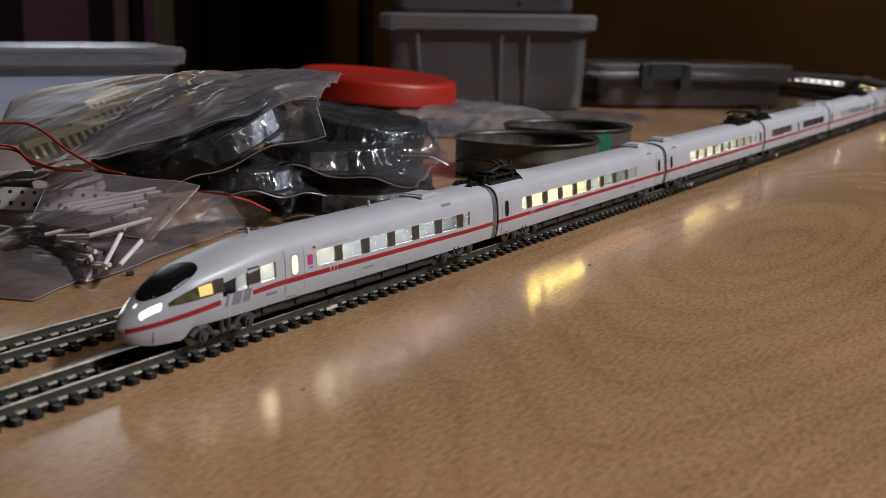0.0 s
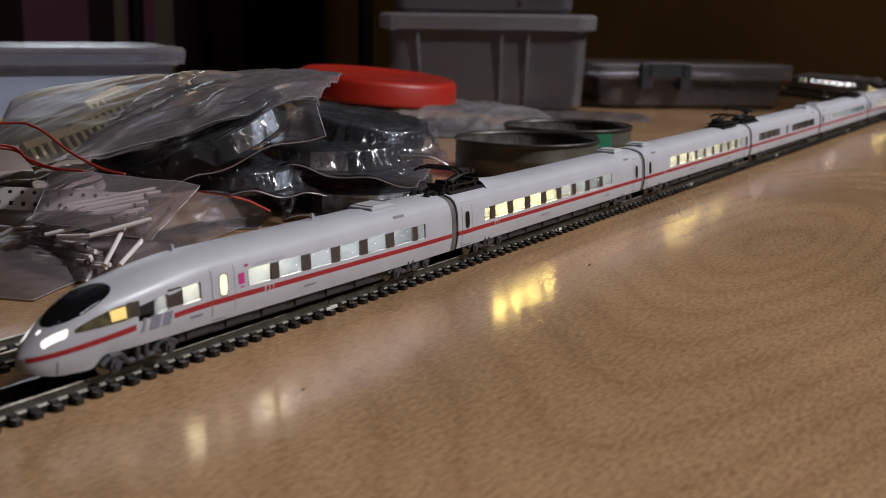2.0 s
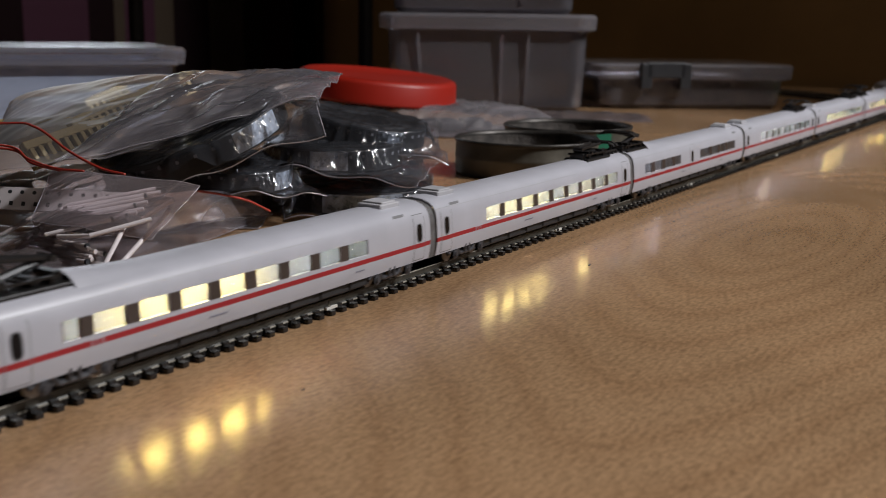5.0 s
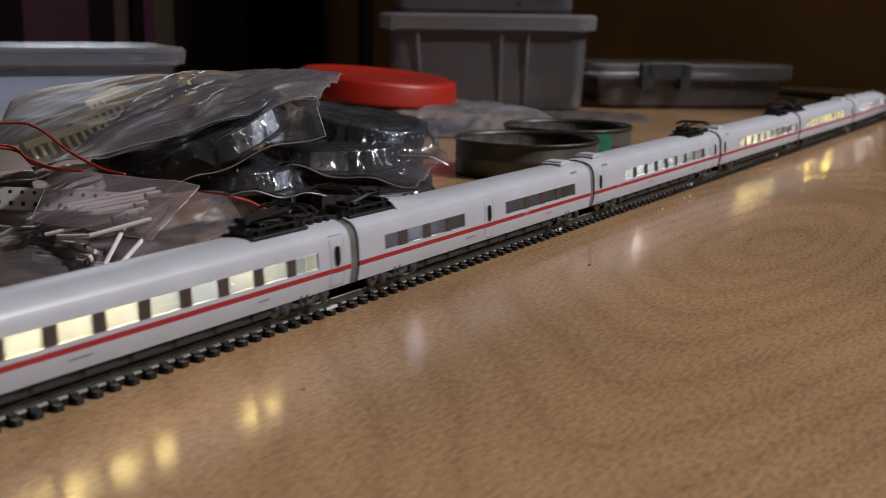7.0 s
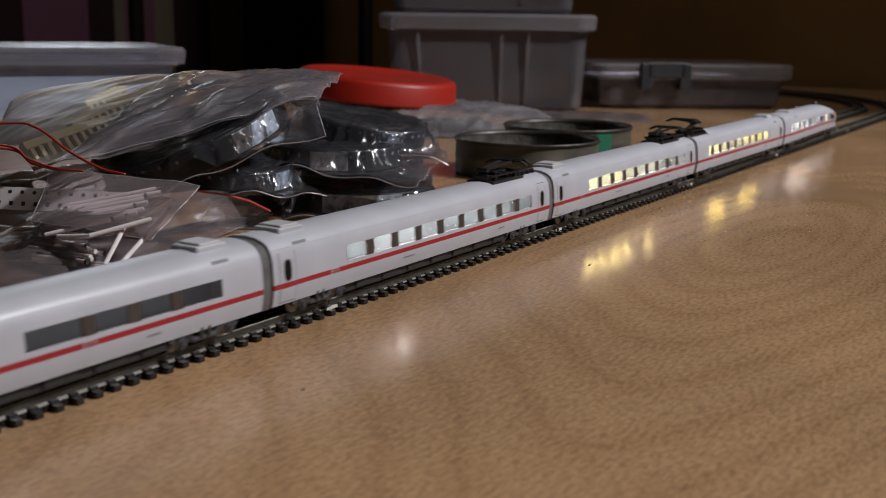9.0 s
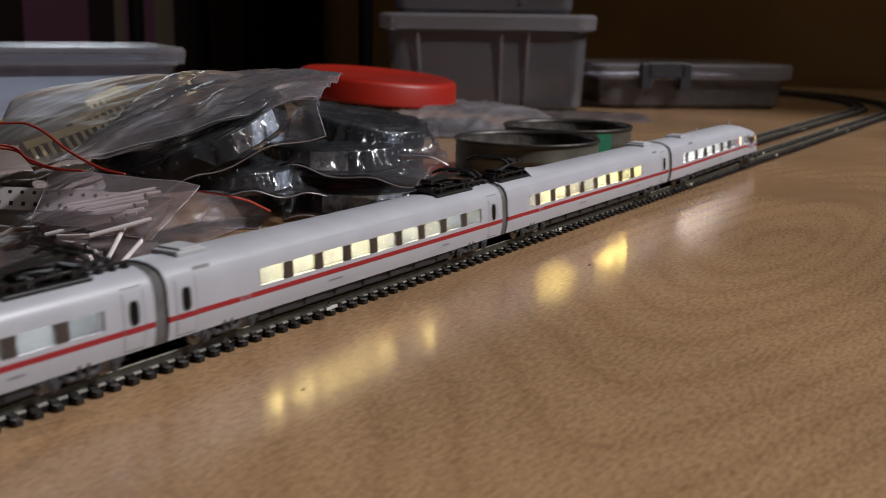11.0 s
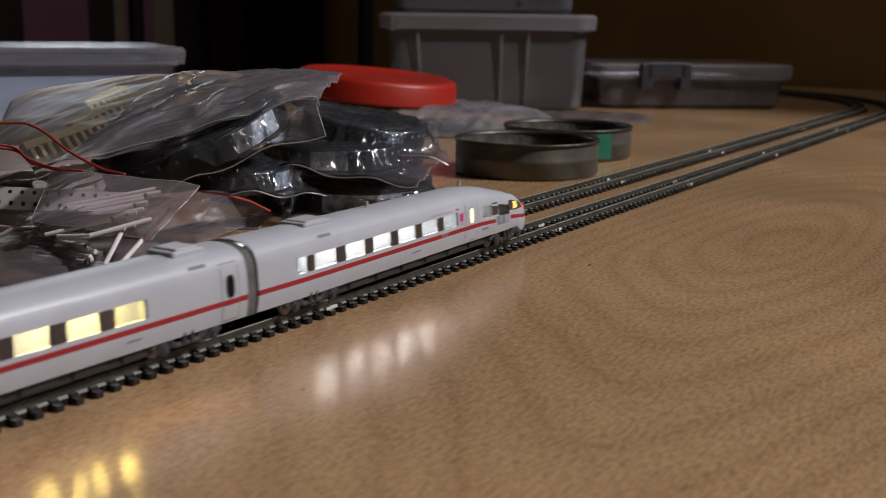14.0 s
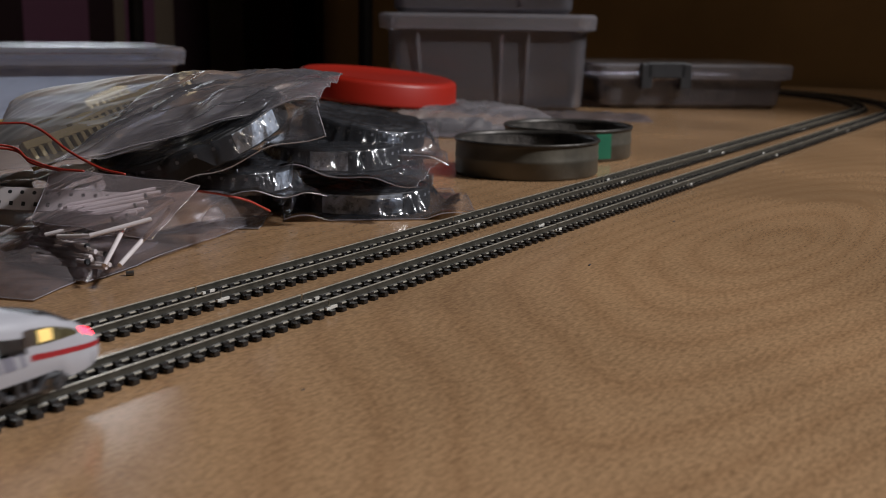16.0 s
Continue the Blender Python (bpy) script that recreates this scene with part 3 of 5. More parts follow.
def fairing(car, d, way):
    """The light roof hump that the pantograph tucks behind."""
    bm = bmesh.new()
    cols = []
    for i in range(13):
        t = i / 12
        h = 2.3 * (1 - t) ** 1.3
        x = d + way * t * 24
        ring = []
        for k in range(11):
            a = -1 + k / 5
            y = 6.3 * a
            ring.append(bm.verts.new((x * MM, y * MM, RAIL + (skin_y(50, y, 0.02) + h * (1 - abs(a) ** 3)) * MM)))
        cols.append(ring)
    for a, b in zip(cols, cols[1:]):
        for k in range(10):
            f = (a[k], b[k], b[k + 1], a[k + 1])
            bm.faces.new(f if way < 0 else f[::-1])
    part("roof_fairing", bm, M_BODY, car, smooth=True)
    bm = bmesh.new()
    v = [bm.verts.new((d * MM - way * 3e-5, y * MM, RAIL + (skin_y(50, y, 0.02) + 2.3 * (1 - abs(y / 6.3) ** 3)) * MM)) for y in np.linspace(-6.3, 6.3, 11)]
    w = [bm.verts.new((d * MM - way * 3e-5, y * MM, RAIL + 0.0205)) for y in (6.3, -6.3)]
    bm.faces.new(v + w if way > 0 else (v + w)[::-1])
    part("fairing_end", bm, M_BLACK, car)


def small_print(car, dets, s_only=(-1, 1)):
    """Coloured printed marks: (d0, d1, z0, z1, material)."""
    for s in s_only:
        for d0, d1, z0, z1, m in dets:
            bm = bmesh.new()
            side_patch(bm, rect(d0, d1, z0, z1, 2), s, 0.11, False, 1)
            part("printed_mark", bm, m, car)


def middle_car(label, wins, leds, led_mat, doors, panto=None, hatches=(), print_at=(25.5,), raised=True, fill=None):
    car = holder("train_car", label, "model train", "cars of the train")
    e = LEN * 1000
    stripes = [(2.0, e - 2.0)]
    for p in print_at:
        stripes = [q for a, b in stripes for q in ((a, p), (p + 3.2, b))]
    shell(car, 2.0, e - 2.0, wins, stripes, False)
    for a, b in doors:
        door(car, a, b)
    fittings(car, wins, False, leds, led_mat, fill=fill)
    underframe(car, 2, e - 2, 22, e - 22)
    bogie(car, 0.0215)
    bogie(car, LEN - 0.0215)
    bellows(car, -2.0, 2.0)
    if panto:
        for where in panto:
            w = 1 if where == "front" else -1
            a = 0 if where == "front" else e
            if where == "front":
                fairing(car, a + w * 25, w)
            pantograph(car, a + w * (14 if where == "front" else 26), w, raised)
            lo = sorted((a + w * 2.5, a + w * (7 if where == "front" else 15)))
            roof_gear(car, lo[0], lo[1])
    for a, b in hatches:
        hatch(car, a, b)
    small_print(car, [(p + 0.4, p + 1.4, 9.25, 10.45, M_RED) for p in print_at] + [(p + 1.8, p + 2.8, 9.25, 10.45, M_RED) for p in print_at]
                + [(60, 66, 7.4, 7.8, M_LOGO), (e - 40, e - 36, 7.4, 7.8, M_LOGO)])
    return car


def end_car(label, lamp, lamp_label, leds, led_mat, front):
    """The pointed car; d runs from the gap to the nose."""
    car = holder("train_end_car", label, "model train", "cars of the train")
    wins = [(17.0, 21.5), (24.0, 34.0), (37.5, 47.0), (50.2, 59.7), (62.8, 72.3), (75.4, 84.9), (87.6, 96.3), (112.2, 118.2), (122.4, 131.0)]
    shell(car, 2.0, TIP, wins, [(2.0, 87.0), (90.4, 121.0)], True)
    door(car, 101.2, 108.6, M_DOORLIT, True)
    fittings(car, wins, True, leds, led_mat)
    underframe(car, 2, 138, 24.5, 130)
    bogie(car, 0.0243)
    bogie(car, 0.130)
    hatch(car, 26, 38, 1.1)
    if front > 0:
        roof_gear(car, 2.8, 7.5)
    for s in (-1, 1):
        bm = bmesh.new()
        out = [(131.8 + k, 9.3 - 0.10 * k - 0.0012 * k * k - 0.65 * (1 - 0.012 * k), 9.3 - 0.10 * k - 0.0012 * k * k + 0.65 * (1 - 0.012 * k)) for k in np.linspace(0, 23.4, 32)]
        side_patch(bm, out, s, 0.06, True, 1)
        part("nose_stripe", bm, M_RED, car, "red stripe")
        bm = bmesh.new()
        side_patch(bm, [(149.6 + 0.28 * k, 2.9, skin_y(149.6, 5.2, -0.4, True)) for k in (0, 1)], s, 0.05, True, 10)
        part("nose_joint", bm, M_LINE, car)
        bm = bmesh.new()
        side_patch(bm, rect(130.4, 133.4, 11.6, 14.9, 1), s, 0.05, True, 3)
        part("window_pillar", bm, M_PILLAR, car, "dark brown pillar between windows")
        # tapered cab window: dark glass, one half a glowing patch for the lit cab
        bm = bmesh.new()
        side_patch(bm, [(133.2 + k, 11.4 - 0.055 * k, 11.4 + 3.3 * (1 - (k / 12.4) ** 1.7) + 0.02) for k in np.linspace(0, 12.4, 10)], s, 0.05, True, 4)
        part("cab_window", bm, M_CABGLASS, car, "dark tapered cab window")
        bm = bmesh.new()
        side_patch(bm, [(134.0 + k, 11.8 - 0.04 * k, 11.6 + 2.7 * (1 - (k / 12.4) ** 1.6)) for k in np.linspace(0, 3.8, 6)], s, 0.09, True, 4)
        part("cab_glow", bm, M_CABLIT, car, "yellow glowing patch standing in for the lit cab")
        # slanted grey blocks where the type mark is printed
        for k, w in ((121.7, 2.6), (125.0, 3.0), (129.2, 1.0)):
            bm = bmesh.new()
            lo = [bm.verts.new(((k + x + 0.45) * MM, s * skin_z(k + x, 7.9, 0.1, True) * MM, 0.0079 + RAIL)) for x in (0, w)]
            hi = [bm.verts.new(((k + x - 0.45) * MM, s * skin_z(k + x, 10.9, 0.1, True) * MM, 0.0109 + RAIL)) for x in (0, w)]
            q = (lo[0], lo[1], hi[1], hi[0])
            bm.faces.new(q if s < 0 else q[::-1])
            part("printed_mark", bm, M_LOGO, car)
        bm = bmesh.new()
        for k in range(7):
            top_patch(bm, 147.4 + 0.62 * k, s * (5.0 - 0.30 * k), 0.75, 0.42 + 0.03 * k, 0.10 + 0.012 * k)
        part("headlight", bm, lamp, car, lamp_label)
    bm = bmesh.new()
    top_patch(bm, 140.4, 0, 8.2, 5.6, 0.07, egg=0.16, n=28)
    part("windscreen", bm, M_BLACK, car, "black glossy windscreen", smooth=True)
    bm = bmesh.new()
    top_patch(bm, 150.0, 0, 0.6, 0.4, 0.1)
    part("top_light", bm, lamp, car)
    for d in (60, 112):
        bm = bmesh.new()
        rod(bm, (d * MM, 0, RAIL + 0.0240), (d * MM, 0, RAIL + 0.0258), 0.0006, 8, 0.0004)
        part("roof_antenna", bm, M_HATCH, car)
    small_print(car, [(97.6, 99.6, 12.6, 15.2, M_PINK), (97.6, 99.2, 11.7, 12.0, M_PINK), (96.0, 97.2, 16.9, 17.7, M_RED), (82, 93, 17.0, 17.4, M_BODY2),
                      (87.4, 88.4, 9.25, 10.45, M_RED), (88.9, 89.9, 9.25, 10.45, M_RED), (112, 116, 7.6, 8.2, M_LOGO), (70, 75, 7.4, 7.8, M_LOGO)])
    return car


M_BODY2 = material("pale_print", (0.34, 0.34, 0.37), 0.5, vary=0.05)
LED_WARM = glow("warm_led", (1.0, 0.70, 0.17), 62.0)
LED_PALE = glow("pale_warm_led", (1.0, 0.76, 0.26), 30.0)
LED_DIM = glow("dim_led", (0.95, 0.9, 1.0), 14.0)
LED_FILL = glow("fill_bar_glow", (1.0, 0.99, 0.92), 19.0)
LED_FAINT = glow("faint_bar_glow", (0.95, 0.95, 1.0), 0.8)
LED_ROSE2 = glow("pale_rose_led", (1.0, 0.86, 0.76), 17.0)
LED_SOFT = glow("soft_led", (1.0, 0.84, 0.42), 16.0)
# door pane and cab patch glow themselves in place of light from inside
M_DOORLIT = glow("lit_door_glass", (1.0, 0.92, 0.6), 0.7)
M_CABLIT = glow("lit_cab", (1.0, 0.72, 0.24), 0.30)


WINS_STD = [(18.4, 23.0)] + [(26.0 + 12.55 * i, 35.2 + 12.55 * i) for i in range(8)]
WINS_BISTRO = [(14.5, 22.0), (26.0, 35.0), (38.5, 48.0), (51.0, 59.0), (86.0, 100.0), (103.0, 112.5), (115.5, 125.0), (128.0, 141.0)]
WINS_LATE = [(32.6 + 12.4 * i, 42.0 + 12.4 * i) for i in range(9)]

cars = []
cars.append((end_car("light grey model train end car with pointed nose and lit headlights", M_HEAD, "lit white headlight", [(76, 84), (102, 111)], LED_SOFT, 1), -1))
cars.append((middle_car("light grey model train car with red stripe and pantograph", WINS_STD, [(40, 51), (54, 65), (68, 78), (80, 86)], LED_WARM, [(4.6, 10.6), (146.5, 152.0)], ["front"], [(136, 146)]), 1))
cars.append((middle_car("light grey model train car with warm lit windows", WINS_LATE, [(42, 54), (57, 68), (71, 81), (84, 94), (120, 131)], LED_PALE, [(4.6, 10.6), (146.5, 152.0)], ["rear"], [(10, 20)], raised=False), 1))
cars.append((middle_car("light grey model restaurant car with dim windows", WINS_BISTRO, [(40, 48)], LED_DIM, [(72.0, 77.5)], ["front"], [(138, 148)], print_at=(25.5, 100.0), fill=LED_FAINT), 1))
cars.append((middle_car("light grey model train car with partly lit windows", WINS_LATE, [(62, 75)], LED_ROSE2, [(4.6, 10.6), (146.5, 152.0)], ["rear"], [(10, 20)], raised=False), 1))
cars.append((middle_car("light grey model train car with cool lit windows", WINS_LATE, [(44, 55), (58, 69), (72, 84), (87, 99), (114, 123)], LED_PALE, [(4.6, 10.6), (146.5, 152.0)], ["rear"], [(10, 20)], raised=False), 1))
cars.append((middle_car("light grey model train car with warm lit windows and pantograph", WINS_STD, [(46, 55), (58, 67), (98, 109), (113, 124)], LED_WARM, [(146.5, 152.0)], ["front"], [(136, 146)]), 1))
cars.append((end_car("light grey model train end car with red tail lights", M_TAIL, "lit red tail light", [(30, 92)], LED_ROSE2, -1), 1))
bellows(cars[7][0], -2.0, 2.0)



def settle(car):
    """Brings a finished car to its true size: a flatter roof, the body low over the bogies, the wheels on the rails."""
    for ob in car.children_recursive:
        drop = 0.0 if ob.name.split(".")[0] in ("bogie", "wheelset") else 0.0008
        for v in ob.data.vertices:
            z = v.co.z - RAIL
            if car.name.startswith("train_end_car"):
                z += (drop > 0) * 0.0010 * min(1, max(0, (v.co.x - 0.020) / 0.090)) * min(1, max(0, (0.020 - z) / 0.004))
            z = (z if z < 0.016 else 0.016 + (z - 0.016) * 0.83) - drop
            v.co = (v.co.x * K, v.co.y * K, TOP + z * K)
        ob.data.update()


for car, way in cars:
    settle(car)

# ---- the room round the table ----
RIGHT, AHEAD = Vector((math.sin(YAW), -math.cos(YAW), 0)), Vector((math.cos(YAW), math.sin(YAW), 0))


def leaning(x, y, z, tilt=0.0, roll=0.0, spin=0.0):
    """A pose whose x runs along the table across the shot; tilt lifts the far side, roll drops the right side."""
    return Matrix.Translation((x, y, z)) @ Matrix.Rotation(YAW - math.pi / 2, 4, "Z") @ pose(0, 0, 0, 0, roll, 0) @ pose(0, 0, 0, tilt, 0, 0) @ pose(0, 0, 0, 0, 0, spin)


def striped_paper():
    m = material("striped_wallpaper", (0.05, 0.03, 0.04), 0.8)
    nt = m.node_tree
    b = nt.nodes["Principled BSDF"]
    co = nt.nodes.new("ShaderNodeTexCoord")
    sep = nt.nodes.new("ShaderNodeSeparateXYZ")
    nt.links.new(co.outputs["Object"], sep.inputs[0])
    mr = nt.nodes.new("ShaderNodeMapRange")
    mr.inputs[1].default_value, mr.inputs[2].default_value = 1.15, 2.45
    nt.links.new(sep.outputs[0], mr.inputs[0])
    ramp = nt.nodes.new("ShaderNodeValToRGB")
    cr = ramp.color_ramp
    cr.interpolation = "CONSTANT"
    bands = [(0.0, "d"), (0.10, "p"), (0.21, "d"), (0.255, "b"), (0.275, "p"), (0.335, "b"), (0.375, "d"), (0.41, "d"), (0.45, "b"), (0.53, "o"), (0.575, "m"), (0.66, "k"), (0.72, "o"), (0.87, "k")]
    tone = {"d": (0.06, 0.03, 0.04), "p": (0.34, 0.15, 0.26), "b": (0.36, 0.29, 0.23), "o": (0.12, 0.09, 0.05), "m": (0.12, 0.035, 0.04), "k": (0.008, 0.006, 0.006)}
    for i, (at, k) in enumerate(bands):
        e = cr.elements[i] if i < 2 else cr.elements.new(at)
        e.position, e.color = at, (*tone[k], 1)
    nt.links.new(mr.outputs[0], ramp.inputs[0])
    nt.links.new(ramp.outputs[0], b.inputs["Base Color"])
    return m


M_PAPER = striped_paper()
M_PANEL = material("dark_brown_cabinet", (0.19, 0.105, 0.034), 0.55, vary=0.15, scale=8)
M_MAROON = material("dark_maroon_wall", (0.035, 0.010, 0.012), 0.8, vary=0.15, scale=6)
M_WALL = material("dim_plaster", (0.16, 0.13, 0.12), 0.9, vary=0.08, scale=5)
M_FLOOR = material("dark_carpet", (0.04, 0.032, 0.03), 0.95, vary=0.3, scale=30)
M_POST = material("black_steel", (0.008, 0.008, 0.009), 0.4, vary=0.1)

for name, b, m in (("wall_north", (-2.4, 3.4, 1.45, 1.5, -0.75, 1.75), M_PAPER), ("wall_south", (-2.4, 3.4, -2.05, -2.0, -0.75, 1.75), M_WALL),
                   ("wall_west", (-2.45, -2.4, -2.0, 1.45, -0.75, 1.75), M_WALL), ("wall_east", (3.4, 3.45, -2.0, 1.45, -0.75, 1.75), M_MAROON),
                   ("floor", (-2.4, 3.4, -2.0, 1.45, -0.8, -0.75), M_FLOOR), ("ceiling", (-2.4, 3.4, -2.0, 1.45, 1.75, 1.8), M_WALL)):
    bm = bmesh.new()
    box(bm, *b)
    tagged(part(name, bm, m), {"wall_north": "dim wall with dark purple and beige stripes", "floor": "dark carpeted floor of the room", "ceiling": "plain dim plaster ceiling of the room"}.get(name, "plain dim wall of the room"),
           name.split("_")[0], kind="structure")

bm = bmesh.new()
box(bm, 1.47, 1.49, 0.075, 0.95, -0.75, 1.2, 0.002)
tagged(part("cabinet_side", bm, M_PANEL), "dark brown wooden cabinet side behind the table", "cabinet", kind="structure")
for a, b, r in (((1.40, 0.815, -0.75), (1.40, 0.815, 1.1), 0.011), ((0.96, 0.83, -0.75), (0.95, 0.83, 1.1), 0.009), ((0.60, 0.83, -0.10), (0.76, 0.83, 0.16), 0.012)):
    bm = bmesh.new()
    rod(bm, a, b, r, 12)
    tagged(part("shelf_post", bm, M_POST), "thin black steel shelf post behind the table", "shelf post", "shelf posts")

# ---- plastic boxes ----
M_CLEAR = film_material("clear_box_plastic", 0.6, (0.86, 0.86, 0.90), rough=0.15, milk=0.115, bump=0.05, scale=12)
M_FROST = film_material("frosted_box_plastic", 0.3, (0.66, 0.76, 0.92), rough=0.2, milk=0.75, bump=0.12, scale=40, veil=(0.60, 0.68, 0.86))
M_LID = film_material("milky_lid_plastic", 0.3, (0.78, 0.82, 0.92), rough=0.22, milk=0.22, bump=0.05, scale=14)
M_CLIP = material("dark_grey_clip", (0.03, 0.032, 0.036), 0.4, vary=0.1)
M_STUFF = material("dark_contents", (0.03, 0.028, 0.03), 0.6, vary=0.6, scale=60)


def rounded(hx, hy, r, n=6):
    out = []
    for cx, cy, a0 in ((hx - r, hy - r, 0), (-hx + r, hy - r, 90), (-hx + r, -hy + r, 180), (hx - r, -hy + r, 270)):
        for k in range(n + 1):
            a = radians(a0 + 90 * k / n)
            out.append((cx + r * math.cos(a), cy + r * math.sin(a)))
    return out


def loft(bm, levels, cap0=True, cap1=True, m=None):
    """Rounded rectangles (half x, half y, radius, height) joined from the bottom up."""
    rings = [[bm.verts.new((x, y, z)) for x, y in rounded(hx, hy, r)] for hx, hy, r, z in levels]
    for a, b in zip(rings, rings[1:]):
        for i in range(len(a)):
            j = (i + 1) % len(a)
            bm.faces.new((a[i], a[j], b[j], b[i]))
    if cap0:
        bm.faces.new(rings[0][::-1])
    if cap1:
        bm.faces.new(rings[-1])
    if m:
        bmesh.ops.transform(bm, matrix=m, verts=[v for r in rings for v in r])


def storage_box(label, right, away, length, depth, height, lid_h, mat, z=0.0, clip=None, taper=0.93, fill=0.0, ribs=()):
    """Right front corner, the way along the front to the left end, and sizes."""
    a = Vector((*away, 0)).normalized()
    back = Vector((-a.y, a.x, 0))
    if back.dot(AHEAD) < 0:
        back = -back
    c = Vector((*right, z)) + a * length / 2 + back * depth / 2
    ob = holder("storage_box", label, "storage box", "plastic boxes")
    ob.matrix_basis = Matrix.Translation(c) @ Matrix.Rotation(math.atan2(-a.y, -a.x), 4, "Z")
    hx, hy = length / 2, depth / 2
    wall = height - lid_h
    bm = bmesh.new()
    lv = [(hx * taper - 0.004, hy * taper - 0.004, 0.010, 0.0), (hx * taper, hy * taper, 0.012, 0.004), (hx * (taper + 1) / 2 - 0.001, hy * (taper + 1) / 2 - 0.001, 0.013, wall * 0.55),
          (hx - 0.003, hy - 0.003, 0.014, wall - 0.004), (hx, hy, 0.014, wall - 0.003), (hx, hy, 0.014, wall)]
    loft(bm, lv, True, False)
    body = part("tub", bm, mat, ob, smooth=False)
    so = body.modifiers.new("wall", "SOLIDIFY")
    so.thickness = 0.0012
    bm = bmesh.new()
    q = 0.004
    loft(bm, [(hx + q, hy + q, 0.016, wall - 0.002), (hx + q + 0.001, hy + q + 0.001, 0.016, height - 0.003), (hx + q - 0.001, hy + q - 0.001, 0.015, height - 0.0005), (hx - 0.004, hy - 0.004, 0.012, height)], False, True)
    loft(bm, [(hx - 0.008, hy - 0.008, 0.010, height - 0.0022), (hx - 0.010, hy - 0.010, 0.010, height - 0.004)], False, True)
    part("lid", bm, M_LID, ob, "milky snap-on lid")
    if clip:
        bm = bmesh.new()
        cx, w = clip
        box(bm, cx - w / 2, cx + w / 2, -hy - q - 0.006, -hy - q + 0.002, height - lid_h - 0.001, height + 0.001, 0.001)
        for s in (-1, 1):
            box(bm, cx + s * w / 2 - 0.005, cx + s * w / 2 + 0.005, -hy - q - 0.006, -hy - q + 0.002, height - lid_h * 1.9, height, 0.001)
        part("clip_handle", bm, M_CLIP, ob, "dark grey clip handle")
    for x in ribs:
        bm = bmesh.new()
        rod(bm, (x * taper, -hy * taper - 0.0005, 0.008), (x, -hy - 0.0005, wall - 0.006), 0.0016, 8)
        part("rib", bm, mat, ob)
    if fill:
        bm = bmesh.new()
        for k in range(16):
            x, y = random.uniform(-0.8, 0.8) * hx * taper, random.uniform(-0.75, 0.75) * hy * taper
            s = random.uniform(0.008, 0.022)
            box(bm, -s, s, -s * 0.6, s * 0.6, 0, random.uniform(0.3, 1.0) * fill, 0.001, pose(x * 0.75, y * 0.7, 0.0045, 0, 0, random.uniform(0, 180)))
        inner = part("contents", bm, M_STUFF, ob, "jumble of dark small parts")
    return ob


AX = (-0.93, 0.36)
storage_box("tall clear plastic storage box with milky lid, empty", (0.886, 0.212), (-0.5, 0.866), 0.178, 0.13, 0.0830, 0.0115, M_CLEAR, ribs=(-0.06, 0.035, 0.012))
storage_box("clear plastic storage box stacked on another box", (0.882, 0.222), (-0.5, 0.866), 0.165, 0.12, 0.075, 0.010, M_CLEAR, z=0.0831, ribs=(0.035,))
storage_box("low clear plastic storage box with dark clip handle", (1.046, 0.084), (-0.62, 0.785), 0.182, 0.13, 0.0415, 0.012, M_CLEAR, clip=(-0.030, 0.036), fill=0.020)
storage_box("frosted plastic box with pale blue-white lid", (0.548, 0.356), (-0.84, 0.55), 0.20, 0.13, 0.0570, 0.0095, M_FROST)

# ---- tins ----
M_TIN = material("tarnished_tin", (0.10, 0.09, 0.07), 0.5, 0.4, vary=0.35, scale=60, bump=0.25, bump_scale=200)
M_TINRIM = material("dark_tin_rim", (0.06, 0.055, 0.05), 0.45, 0.7, vary=0.4, scale=200)
M_GREEN = material("green_sticker", (0.01, 0.13, 0.07), 0.5, vary=0.1)
M_PASTE = material("rough_dark_grey", (0.06, 0.052, 0.046), 0.95, vary=0.6, scale=150, bump=0.6, bump_scale=500)


def tin(x, y, r, h, label, sticker=False):
    ob = holder("tin", label, "tin", "shallow tins")
    ob.matrix_basis = Matrix.Translation((x, y, 0))
    bm = bmesh.new()
    lathe(bm, [(0.0005, 0.0006), (r - 0.003, 0.0006), (r - 0.001, 0.0), (r, 0.0012), (r, h * 0.45), (r + 0.0004, h * 0.5), (r, h * 0.55), (r, h - 0.0012)], 72)
    part("tin_wall", bm, M_TIN, ob, smooth=True)
    bm = bmesh.new()
    lathe(bm, [(r - 0.0012, h - 0.0012), (r - 0.0012, 0.0016), (0.0005, 0.0016)], 72)
    part("tin_lining", bm, M_PASTE, ob, "rough dark grey inside", smooth=True)
    bm = bmesh.new()
    rings = lathe(bm, [(r - 0.0014, h - 0.0016), (r + 0.0006, h - 0.0014), (r + 0.0009, h - 0.0004), (r + 0.0002, h + 0.0003), (r - 0.0012, h - 0.0002), (r - 0.0014, h - 0.0016)], 72)
    part("rolled_rim", bm, M_TINRIM, ob, "dark worn rolled rim", smooth=True)
    bm = bmesh.new()
    lathe(bm, [(0.0005, h * 0.5), (r * 0.5, h * 0.52), (r - 0.0013, h * 0.45)], 48)
    part("residue", bm, M_PASTE, ob, "crusty dark grey residue", smooth=True)
    if sticker:
        bm = bmesh.new()
        cols = []
        for i in range(9):
            a = radians(-129 + i * 1.9)
            cols.append([bm.verts.new(((r + 0.0005) * math.cos(a), (r + 0.0005) * math.sin(a), z)) for z in (0.002, h - 0.002)])
        for p, q in zip(cols, cols[1:]):
            bm.faces.new((p[0], q[0], q[1], p[1]))
        part("sticker", bm, M_GREEN, ob, "green sticker")
    return ob


